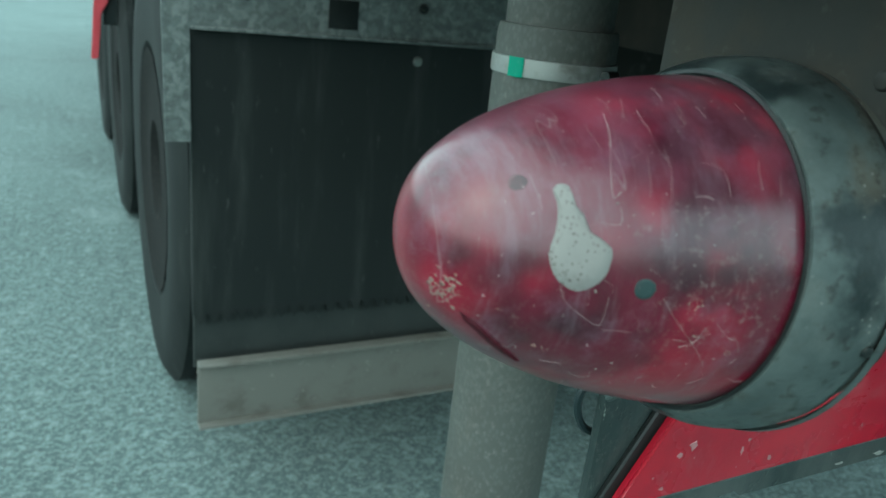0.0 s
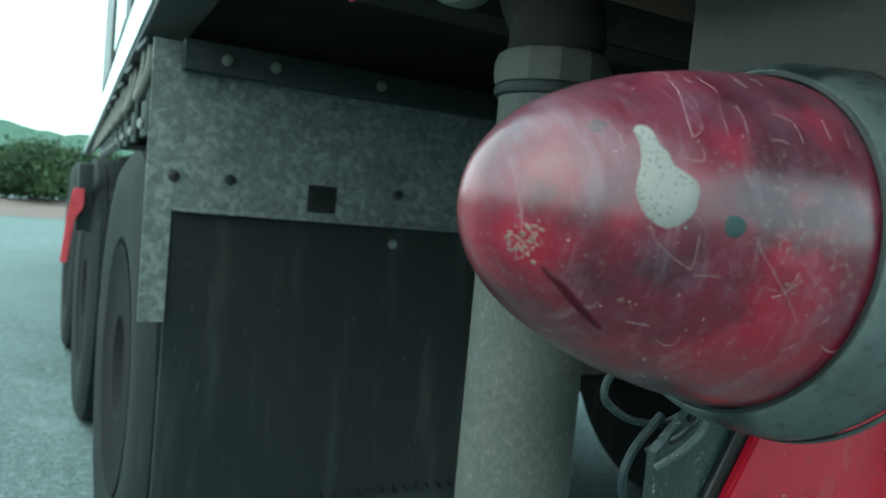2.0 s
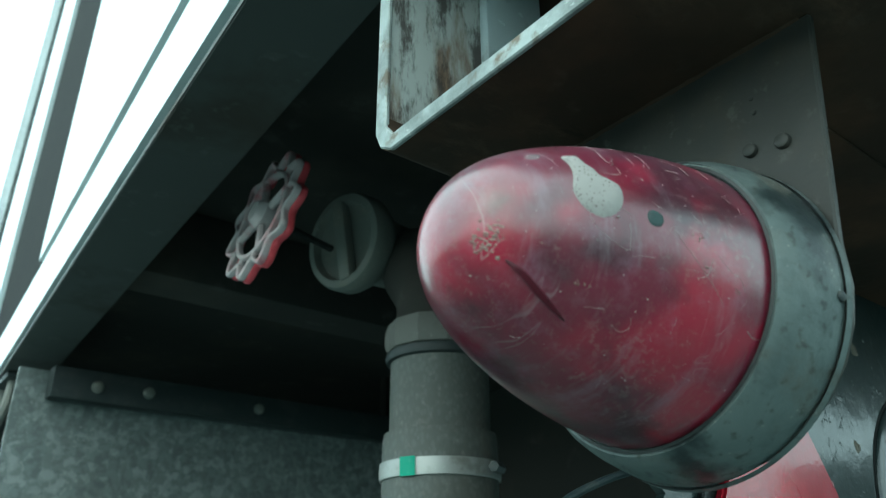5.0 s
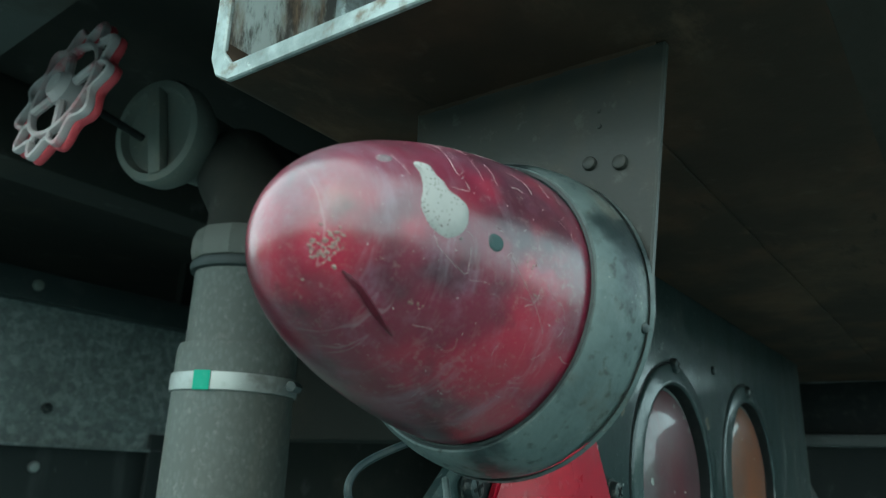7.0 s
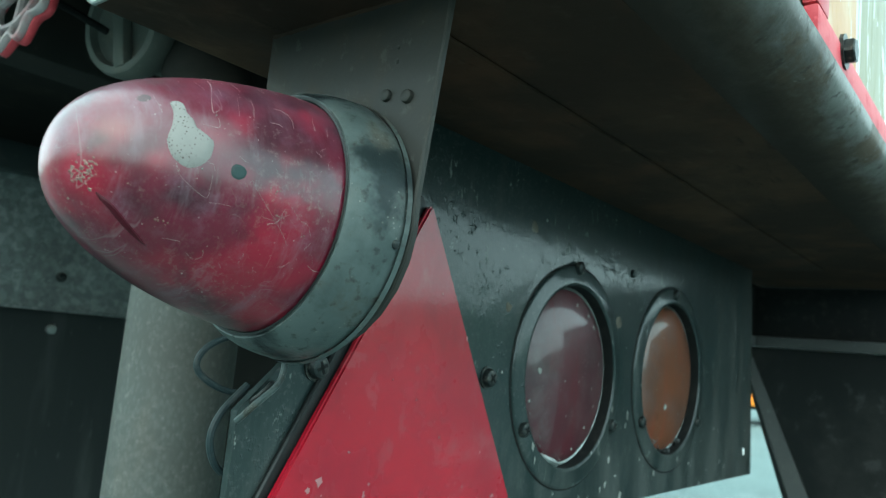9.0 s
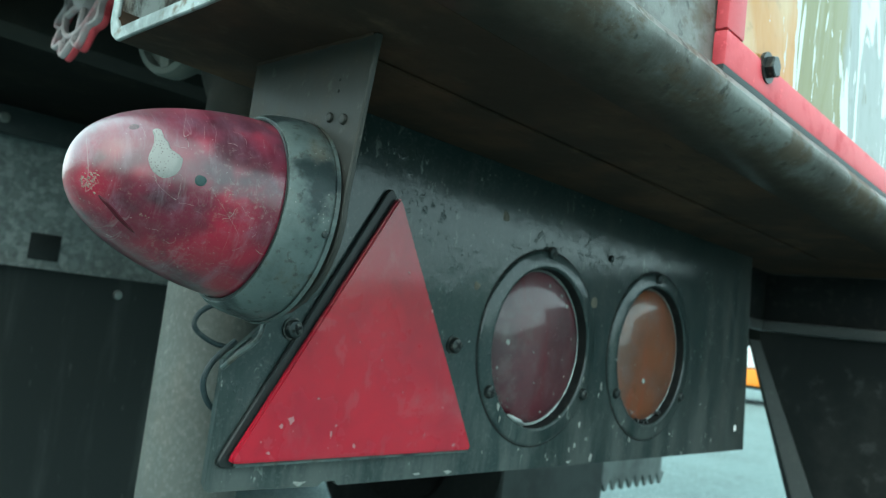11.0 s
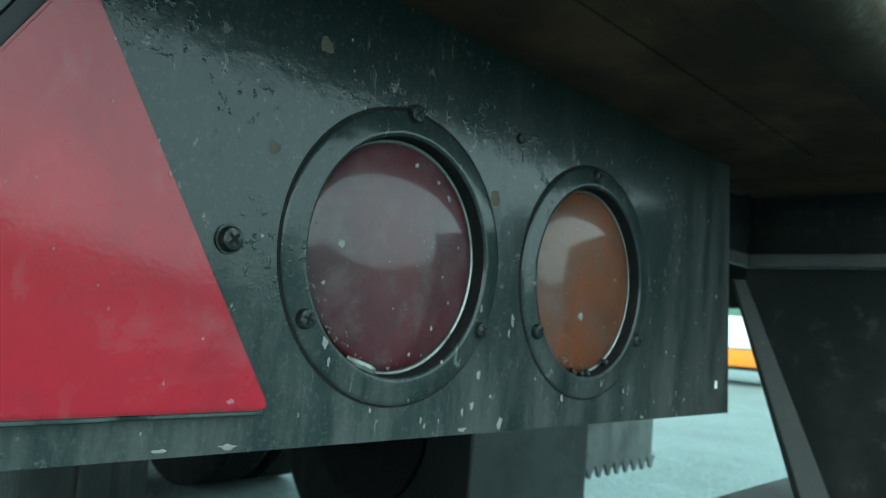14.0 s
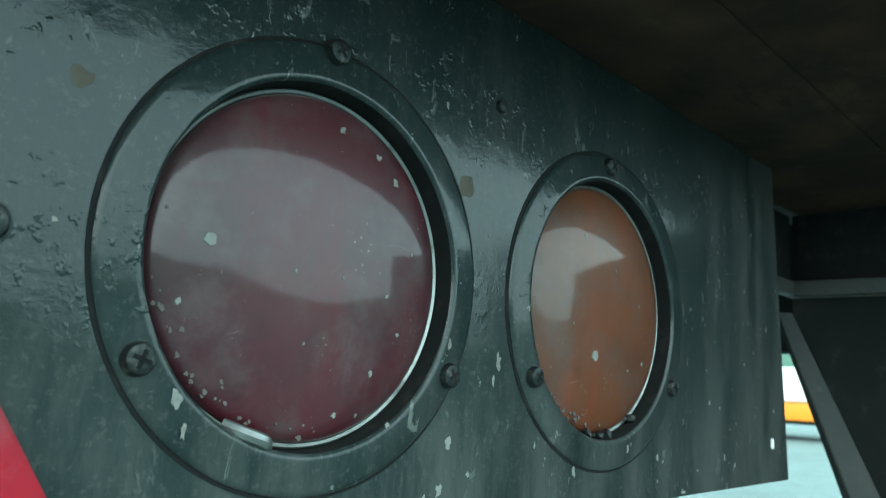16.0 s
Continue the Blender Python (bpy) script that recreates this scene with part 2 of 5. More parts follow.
def make_galvanised():
    s = Surface("spangled_galvanised_steel", (0.150, 0.172, 0.168), 0.5, metal=0.4)
    s.layer(s.ramp(s.cells(75, "F1", (1, 1, 1), "Color"), 0.30, 0.75, 0.75), (0.245, 0.268, 0.258), 0.42)
    s.layer(s.ramp(s.noise(95, 4), 0.42, 0.60, 0.55), (0.081, 0.096, 0.093), 0.62)
    s.layer(s.ramp(s.noise(6, 6), 0.45, 0.75, 0.6), (0.070, 0.077, 0.074), 0.75)
    s.layer(s.ramp(s.noise(150, 6), 0.60, 0.72, 0.6), (0.30, 0.315, 0.30))
    s.relief(s.cells(75), 0.12, 0.0008)
    return s.done()


def make_rubber(name, colour=(0.0070, 0.0092, 0.0092), rough=0.65):
    s = Surface(name, colour, rough)
    s.layer(s.ramp(s.noise(7, 7), 0.40, 0.72, 0.6), (0.014, 0.0175, 0.017), 0.8)
    s.layer(s.ramp(s.noise(26, 7, (1, 1, 0.12)), 0.50, 0.76, 0.6), (0.040, 0.045, 0.043), 0.9)
    s.layer(s.ramp(s.noise(90, 7, (1, 1, 0.3)), 0.62, 0.78, 0.4), (0.10, 0.105, 0.098), 0.9)
    s.relief(s.noise(60, 6), 0.25, 0.001)
    return s.done()


def make_pipe_paint():
    s = Surface("dusty_grey_pipe_paint", (0.08064, 0.08904, 0.08232), 0.65)
    s.layer(s.ramp(s.noise(10, 6), 0.40, 0.70, 0.7), (0.06888, 0.07056, 0.063))
    s.layer(s.ramp(s.noise(40, 6, (1, 1, 0.3)), 0.52, 0.72, 0.4), (0.1134, 0.105, 0.0882))
    s.layer(s.ramp(s.noise(190, 6), 0.54, 0.68, 0.5), (0.147, 0.147, 0.1344), 0.8)
    s.layer(s.ramp(s.cells(260, "F1", (1, 1, 0.6)), 0.25, 0.55, 0.35), (0.0462, 0.04872, 0.04452))
    for turn in (38, -38):
        s.layer(s.weave(30, turn), (0.14, 0.14, 0.13))
    s.relief(s.cells(260, "F1", (1, 1, 0.6)), 0.25, 0.001)
    return s.done()


def make_plain(name, colour, rough=0.5, metal=0.0, stain=(0.1, 0.1, 0.09), scale=60, amount=0.5, coat=0.0, bump=0.15):
    s = Surface(name, colour, rough, metal, coat)
    s.layer(s.ramp(s.noise(scale, 7), 0.48, 0.74, amount), stain, min(1.0, rough + 0.25))
    s.layer(s.ramp(s.noise(scale * 4, 5), 0.60, 0.72, amount * 0.6), tuple(min(1, c * 1.5 + 0.03) for c in colour))
    s.relief(s.noise(scale * 2, 6), bump, 0.001)
    return s.done()


def make_reflector_red():
    s = Surface("scuffed_red_reflector_plastic", (0.30, 0.0035, 0.016), 0.25, coat=0.50)
    s.p.inputs["Coat Roughness"].default_value = 0.08
    s.p.inputs["Specular IOR Level"].default_value = 0.2
    s.layer(s.ramp(s.noise(11, 5), 0.40, 0.66, 0.85), (0.225, 0.0032, 0.0160), 0.32)
    s.layer(s.ramp(s.noise(19, 6, (1, 1, 0.7)), 0.55, 0.72, 0.5), (0.336, 0.0096, 0.024), 0.3)
    s.layer(s.ramp(s.noise(15, 6, (1, 1, 0.7), 0.65), 0.50, 0.70, 0.35), (0.120, 0.003, 0.012), 0.3)
    s.layer(s.ramp(s.noise(12, 7, (0.8, 1, 1.3), 0.7, 0.5), 0.52, 0.72, 0.32), (0.27, 0.085, 0.095), 0.5)
    s.layer(s.ramp(s.noise(70, 8, (1, 1, 0.5)), 0.54, 0.76, 0.30), (0.248, 0.096, 0.104), 0.55)
    s.layer(s.times(s.ramp(s.cells(190), 0.16, 0.06, 0.7), s.ramp(s.noise(33, 3), 0.57, 0.66)), (0.32, 0.24, 0.232), 0.8)
    s.relief(s.cells(420), 0.05, 0.0004)
    s.relief(s.noise(22, 5), 0.09, 0.002)
    return s.done()


def make_lamp_lens(name, colour, deep):
    s = Surface(name, colour, 0.36, coat=0.44)
    s.p.inputs["Specular IOR Level"].default_value = 0.2
    s.p.inputs["Coat Roughness"].default_value = 0.06
    s.p.inputs["Transmission Weight"].default_value = 0.15
    s.layer(s.ramp(s.noise(16, 4), 0.38, 0.66), deep)
    s.layer(s.ramp(s.noise(7, 5), 0.1, 0.7, 0.32), (0.070, 0.054, 0.055), 0.38)
    s.layer(s.ramp(s.noise(45, 8), 0.44, 0.74, 0.42), (0.110, 0.088, 0.086), 0.5)
    s.layer(s.ramp(s.noise(26, 6, (1.6, 1, 0.25), 0.65), 0.50, 0.70, 0.45), (1.35 * colour[0], 0.75 * colour[1], 0.8 * colour[2]))
    s.layer(s.ramp(s.noise(24, 4), 0.58, 0.70, 0.5), tuple(0.5 * c for c in deep), 0.25)
    s.layer(s.times(s.ramp(s.cells(310), 0.20, 0.08, 0.8), s.ramp(s.noise(25, 3), 0.57, 0.66)), (0.279, 0.248, 0.229), 0.8)
    s.layer(s.times(s.hairlines(60, 0.008, 3, (0.6, 1, 1.4)), s.ramp(s.noise(31, 3), 0.60, 0.66, 0.5)), (0.28, 0.24, 0.23), 0.8)
    s.layer(s.ramp(s.noise(300, 5, (1, 1, 1), 0.7, 1.0), 0.66, 0.72, 0.6), (0.25, 0.22, 0.21), 0.8)
    s.layer(s.times(s.ramp(s.noise(120, 9, (1, 1, 0.5), 0.72), 0.50, 0.68, 0.28), s.ramp(s.noise(13, 4), 0.46, 0.66)), (0.15, 0.12, 0.118), 0.6)
    s.relief(s.noise(34, 4), 0.07, 0.002)
    s.relief(s.noise(160, 5), 0.06, 0.0006)
    return s.done()


def make_picture_sheet():
    s = Surface("peeling_painted_sheet", (0.40, 0.185, 0.050), 0.35, metal=0.05, coat=0.25)
    s.layer(s.ramp(s.noise(7, 4, (1, 1, 0.6), 0.5, 1.5), 0.48, 0.66), (0.44, 0.30, 0.17))
    s.layer(s.creep("X", 0.292, 0.296, 9, 0.016), (0.150, 0.135, 0.045))
    s.layer(s.creep("X", 0.395, 0.415, 7, 0.030), (0.190, 0.205, 0.195))
    s.layer(s.creep("X", 0.640, 0.700, 5, 0.050), (0.24, 0.150, 0.080))
    s.layer(s.ramp(s.noise(9, 3, (1.9, 1, 0.55), 0.5, 2.2), 0.600, 0.618), (0.46, 0.48, 0.44), 0.3)
    s.layer(s.ramp(s.noise(21, 3, (1.8, 1, 0.45), 0.5, 2.5), 0.640, 0.660), (0.42, 0.44, 0.41), 0.3)
    s.layer(s.ramp(s.noise(24, 3, (1, 1, 0.4), 0.5, 2.0), 0.66, 0.70, 0.8), (0.10, 0.075, 0.035))
    s.layer(s.ramp(s.noise(70, 6), 0.55, 0.75, 0.35), (0.12, 0.095, 0.065), 0.6)
    s.relief(s.noise(9, 3, (1.9, 1, 0.55), 0.5, 2.2), 0.3, 0.004)
    return s.done()


def make_foliage(name, a, b):
    s = Surface(name, a, 0.8)
    s.layer(s.ramp(s.noise(0.7, 5), 0.35, 0.68), b)
    s.layer(s.ramp(s.noise(6, 5), 0.5, 0.75, 0.6), (0.03, 0.045, 0.02))
    return s.done()


ASPHALT = make_asphalt()
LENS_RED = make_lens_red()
HOUSING = make_housing()
DARK_PAINT = make_dark_paint()
UNDER = make_under_steel()
WORN = make_worn_edge_steel()
INNER = make_rust_inner()
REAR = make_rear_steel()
GALV = make_galvanised()
RUBBER = make_rubber("dirty_black_rubber", (0.0105, 0.0138, 0.0138))
GREY_RUBBER = make_rubber("dusty_grey_rubber", (0.034, 0.042, 0.041), 0.6)
DUSTY_RUBBER = make_rubber("pale_dusty_rubber", (0.135, 0.152, 0.148), 0.7)
TYRE = make_rubber("tyre_rubber", (0.009, 0.012, 0.012), 0.8)
PIPE = make_pipe_paint()
REFLECT = make_reflector_red()
LENS_STOP = make_lamp_lens("dark_crimson_lamp_lens", (0.068, 0.0065, 0.014), (0.032, 0.006, 0.011))
LENS_AMBER = make_lamp_lens("amber_lamp_lens", (0.150, 0.044, 0.012), (0.085, 0.030, 0.012))
BLACK = make_plain("black_plastic", (0.010, 0.012, 0.012), 0.4, 0, (0.030, 0.030, 0.028), 80, 0.35, 0.1)
ZINC = make_plain("dull_zinc_band", (0.27, 0.28, 0.27), 0.4, 0.4, (0.12, 0.11, 0.10), 90, 0.7)
# The rail's underside has its own grey, darker than the white rail.
RAIL_GREY = make_plain("dark_grey_rail_underside", (0.042, 0.046, 0.043), 0.55, 0, (0.028, 0.023, 0.017), 9, 0.8)
BRIGHT = make_plain("tarnished_bright_steel", (0.24, 0.255, 0.245), 0.38, 0.85, (0.07, 0.065, 0.06), 70, 0.8)
SCREW = make_plain("dull_black_screw", (0.022, 0.027, 0.027), 0.42, 0.6, (0.16, 0.15, 0.13), 300, 0.6)
RED_PAINT = make_plain("faded_red_paint", (0.46, 0.060, 0.075), 0.45, 0, (0.34, 0.030, 0.045), 40, 0.8)
WHEEL_RED = make_plain("worn_red_and_bare_cast_iron", (0.40, 0.34, 0.34), 0.6, 0, (0.38, 0.060, 0.090), 34, 0.95)
CAST = make_plain("dusty_cast_iron", (0.115, 0.120, 0.108), 0.7, 0.1, (0.155, 0.142, 0.118), 45, 0.7)
SILVER = make_plain("white_silver_body_panel", (0.36, 0.41, 0.41), 0.28, 0.1, (0.22, 0.25, 0.25), 5, 0.4, 0.4, 0.03)
SEAL = make_plain("black_rubber_seal", (0.020, 0.026, 0.026), 0.5, 0, (0.05, 0.05, 0.05), 30, 0.4)
SCRATCH = make_plain("pale_scratch", (0.29, 0.21, 0.215), 0.8, 0, (0.14, 0.05, 0.06), 500, 0.9)
FLAKE = make_plain("pale_paint_chip", (0.20, 0.205, 0.19), 0.85, 0, (0.10, 0.095, 0.085), 260, 0.8)
SPOT = make_plain("dried_pinkish_spot", (0.30, 0.14, 0.145), 0.85, 0, (0.25, 0.10, 0.10), 260, 0.7)
DUST_CRUST = make_plain("dried_grey_dust", (0.105, 0.090, 0.086), 0.9, 0, (0.06, 0.05, 0.048), 300, 0.8)
SPECK = make_plain("pale_pink_speck", (0.34, 0.26, 0.265), 0.85, 0, (0.20, 0.10, 0.11), 400, 0.6)
EARTH_BIT = make_plain("brown_dirt_spot", (0.085, 0.076, 0.060), 0.9, 0, (0.05, 0.05, 0.045), 200, 0.7)


def make_splash():
    s = Surface("dried_white_splash", (0.1944, 0.1886, 0.18), 0.9)
    s.layer(s.ramp(s.noise(160, 6), 0.45, 0.75, 0.5), (0.1368, 0.1188, 0.1152))
    s.layer(s.times(s.ramp(s.cells(1050), 0.30, 0.14), s.ramp(s.noise(130, 3), 0.42, 0.52)), (0.0432, 0.0216, 0.0216))
    s.relief(s.noise(400, 5), 0.4, 0.0006)
    return s.done()


DUST_SPLASH = make_splash()
GREEN_TAPE = make_plain("green_tape", (0.012, 0.22, 0.14), 0.5, 0, (0.05, 0.2, 0.14), 90, 0.4)
TEAL_DAB = make_plain("grey_green_dab", (0.022, 0.040, 0.040), 0.7, 0, (0.045, 0.030, 0.034), 300, 0.6)
GREY_DAB = make_plain("faint_grey_dab", (0.095, 0.072, 0.078), 0.7, 0, (0.25, 0.10, 0.12), 260, 0.8)
SCAB = make_plain("scaly_brown_scab", (0.20, 0.128, 0.115), 0.85, 0, (0.09, 0.012, 0.02), 420, 1.0, 0, 0.8)
CRACK = make_plain("dark_crack", (0.040, 0.0012, 0.006), 0.5, 0, (0.014, 0.001, 0.003), 200, 0.6)
WIRE = make_plain("grey_cable_sheath", (0.013, 0.022, 0.024), 0.5, 0, (0.06, 0.065, 0.06), 120, 0.5)
def make_matt_black():
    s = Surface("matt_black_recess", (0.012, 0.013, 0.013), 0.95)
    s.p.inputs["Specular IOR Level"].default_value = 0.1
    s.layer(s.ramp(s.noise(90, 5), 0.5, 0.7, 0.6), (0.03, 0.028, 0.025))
    return s.done()


MATT = make_matt_black()
PALE = make_plain("pale_streaked_paint", (0.25, 0.31, 0.32), 0.65, 0, (0.075, 0.055, 0.042), 38, 1.0)
FLOOR_UNDER = make_plain("dark_trailer_underside", (0.022, 0.0215, 0.019), 0.9, 0, (0.050, 0.043, 0.034), 6, 0.7)
PANEL = make_picture_sheet()
EARTH = make_plain("reddish_verge_earth", (0.15, 0.115, 0.105), 0.95, 0, (0.09, 0.08, 0.05), 2, 0.7)
# The hill's teal green has the distant haze mixed into it.
HILL = make_foliage("wooded_hillside", (0.028, 0.075, 0.052), (0.048, 0.105, 0.066))
LEAF = make_foliage("broad_leaves", (0.026, 0.050, 0.024), (0.055, 0.088, 0.040))
BARK = make_plain("brown_bark", (0.12, 0.085, 0.06), 0.9, 0, (0.06, 0.045, 0.03), 20, 0.7)
ORANGE = make_plain("orange_truck_paint", (0.75, 0.24, 0.025), 0.4, 0, (0.5, 0.2, 0.06), 3, 0.4)
WHITE = make_plain("white_truck_paint", (0.75, 0.77, 0.77), 0.4, 0, (0.55, 0.56, 0.55), 3, 0.3)

# ---- mesh helpers ----


def part(name, bm, material, parent=None, label="", smooth=True, sharp=35):
    bmesh.ops.recalc_face_normals(bm, faces=bm.faces)
    me = bpy.data.meshes.new(name)
    bm.to_mesh(me)
    bm.free()
    me.materials.append(material)
    if smooth:
        me.shade_smooth()
        me.set_sharp_from_angle(angle=radians(sharp))
    ob = new(name, me)
    if parent:
        ob.parent = parent
    if label:
        ob["label"] = label
    return ob


def thing(name, label, category, group="", kind=""):
    return tagged(new(name), label, category, group, kind)


def box(x0, x1, y0, y1, z0, z1, bevel=0.0, seg=2, bm=None):
    own = bmesh.new()
    bmesh.ops.create_cube(own, size=1, matrix=Matrix.Translation(((x0 + x1) / 2, (y0 + y1) / 2, (z0 + z1) / 2)) @ Matrix.Diagonal((x1 - x0, y1 - y0, z1 - z0, 1)))
    if bevel:
        bmesh.ops.bevel(own, geom=own.edges[:], offset=bevel, segments=seg, affect="EDGES", profile=0.6)
    return merge(bm, own)


def merge(bm, own):
    if bm is None:
        return own
    me = bpy.data.meshes.new("scratch")
    own.to_mesh(me)
    own.free()
    bm.from_mesh(me)
    bpy.data.meshes.remove(me)
    return bm


def prism(points, lift, bevel=0.0, seg=2, bm=None):
    """A flat outline of 3D points, given the depth of the vector lift."""
    own = bmesh.new()
    f = own.faces.new([own.verts.new(p) for p in points])
    top = bmesh.ops.extrude_face_region(own, geom=[f])
    bmesh.ops.translate(own, vec=lift, verts=[v for v in top["geom"] if isinstance(v, bmesh.types.BMVert)])
    if bevel:
        bmesh.ops.bevel(own, geom=own.edges[:], offset=bevel, segments=seg, affect="EDGES")
    return merge(bm, own)


def frame_of(centre, axis):
    """A pose whose z axis points along axis."""
    return Matrix.Translation(centre) @ Vector(axis).to_track_quat("Z", "Y").to_matrix().to_4x4()


def lathe(profile, m, seg=48, bm=None, closed=False):
    """Spin (radius, height) pairs about the z axis of the pose m."""
    own = bmesh.new()
    rings = []
    for r, h in profile:
        if r < 1e-6:
            rings.append([own.verts.new(m @ Vector((0, 0, h)))])
        else:
            rings.append([own.verts.new(m @ Vector((r * math.cos(a), r * math.sin(a), h))) for a in (2 * math.pi * k / seg for k in range(seg))])
    pairs = list(zip(rings, rings[1:])) + ([(rings[-1], rings[0])] if closed else [])
    for a, b in pairs:
        for k in range(seg):
            quad = [a[k % len(a)], a[(k + 1) % len(a)], b[(k + 1) % len(b)], b[k % len(b)]]
            quad = list(dict.fromkeys(quad))
            if len(quad) > 2:
                own.faces.new(quad)
    return merge(bm, own)


def sweep(points, radius, seg=10, bm=None, smooth=6):
    """A round rod along a smoothed line of points."""
    pts = [Vector(p) for p in points]
    line = []
    for i in range(len(pts) - 1):
        p0, p1, p2, p3 = pts[max(i - 1, 0)], pts[i], pts[i + 1], pts[min(i + 2, len(pts) - 1)]
        for k in range(smooth):
            t = k / smooth
            line.append(0.5 * (2 * p1 + (p2 - p0) * t + (2 * p0 - 5 * p1 + 4 * p2 - p3) * t * t + (3 * p1 - p0 - 3 * p2 + p3) * t ** 3))
    line.append(pts[-1])
    own = bmesh.new()
    side = None
    rings = []
    for i, p in enumerate(line):
        d = (line[min(i + 1, len(line) - 1)] - line[max(i - 1, 0)]).normalized()
        if side is None:
            side = d.orthogonal().normalized()
        side = (side - d * side.dot(d)).normalized()
        up = d.cross(side)
        rings.append([own.verts.new(p + radius * (math.cos(a) * side + math.sin(a) * up)) for a in (2 * math.pi * k / seg for k in range(seg))])
    for a, b in zip(rings, rings[1:]):
        for k in range(seg):
            own.faces.new((a[k], a[(k + 1) % seg], b[(k + 1) % seg], b[k]))
    own.faces.new(rings[0])
    own.faces.new(rings[-1])
    return merge(bm, own)


def roughen(bm, size, scale, axes=(1, 1, 1)):
    for v in bm.verts:
        n = noise.noise_vector(v.co * scale)
        v.co += Vector((n.x * axes[0], n.y * axes[1], n.z * axes[2])) * size
    return bm


def screw_head(centre, radius, axis, parent, name="screw", material=None, cross=True):
    """A pan-head screw with a cross recess, its head towards axis."""
    m = frame_of(centre, axis) @ pose(0, 0, 0, 0, 0, random.uniform(0, 90))
    h = radius * 0.7
    bm = lathe([(radius * 1.02, -0.001), (radius, h * 0.45), (radius * 0.86, h * 0.85), (radius * 0.62, h), (0, h)], m, 20)
    head = part(name, bm, material or SCREW, parent)
    if cross:
        # Thin black bars on the head paint in the shade of the slot.
        bm = bmesh.new()
        for turn in (0, 90):
            k = m @ pose(0, 0, h * 1.0, 0, 0, turn)
            own = bmesh.new()
            bmesh.ops.create_cube(own, size=1, matrix=k @ Matrix.Diagonal((radius * 1.15, radius * 0.26, h * 0.10, 1)))
            bm = merge(bm, own)
        part("cross_recess", bm, MATT, head, "black bars standing for the shaded cross slot", smooth=False)
    return head


GROUND = 0.2

# ---- ground, verge, hills, sky line ----
bm = bmesh.new()
bmesh.ops.create_grid(bm, x_segments=40, y_segments=40, size=300, matrix=Matrix.Translation((0, 0, GROUND)))
ground = tagged(part("ground", bm, ASPHALT, smooth=False), "worn grey asphalt lot, dry and coarse", "ground", kind="structure")


def verge_strip(name, angle0, angle1, near, far, rise):
    """A low bank of bare earth beyond the lot, in a sector about the truck."""
    bm = bmesh.new()
    rows = []
    for i in range(60):
        a = radians(angle0 + (angle1 - angle0) * i / 59)
        row = []
        for k in range(6):
            d = near + (far - near) * k / 5
            z = GROUND + 0.005 + rise * k / 5 + (0.12 * noise.noise(Vector((a * 40, d * 0.5, 0))) if k else 0)
            row.append(bm.verts.new((math.sin(a) * d, math.cos(a) * d, z)))
        rows.append(row)
    for a, b in zip(rows, rows[1:]):
        for k in range(5):
            bm.faces.new((a[k], a[k + 1], b[k + 1], b[k]))
    return tagged(part(name, bm, EARTH), "low reddish earth bank with dry grass", "verge", kind="structure")


verge_strip("verge", -40, 55, 16.5, 21, 0.25)


def ridge(name, dist, height, seed, label):
    """A closed ring of wooded hills with a ragged crown line."""
    bm = bmesh.new()
    n = 420
    rows = []
    for i in range(n):
        a = 2 * math.pi * i / n
        h = height * (0.62 + 0.5 * noise.noise(Vector((math.cos(a) * 2.2 + seed, math.sin(a) * 2.2, seed))))
        col = []
        for k in range(7):
            f = k / 6
            d = dist * (1 + 0.5 * f)
            rough = (noise.noise(Vector((math.cos(a) * 40, math.sin(a) * 40, f * 6 + seed))) * 0.05) * height * (0.3 + f)
            col.append(bm.verts.new((math.sin(a) * d, math.cos(a) * d, GROUND - 0.5 + h * f + rough)))
        rows.append(col)
    for i in range(n):
        a, b = rows[i], rows[(i + 1) % n]
        for k in range(6):
            bm.faces.new((a[k], a[k + 1], b[k + 1], b[k]))
    return tagged(part(name, bm, HILL), label, "hills", kind="structure")


ridge("backdrop", 110, 17.8, 12.2, "wooded green hillside beyond the lot")


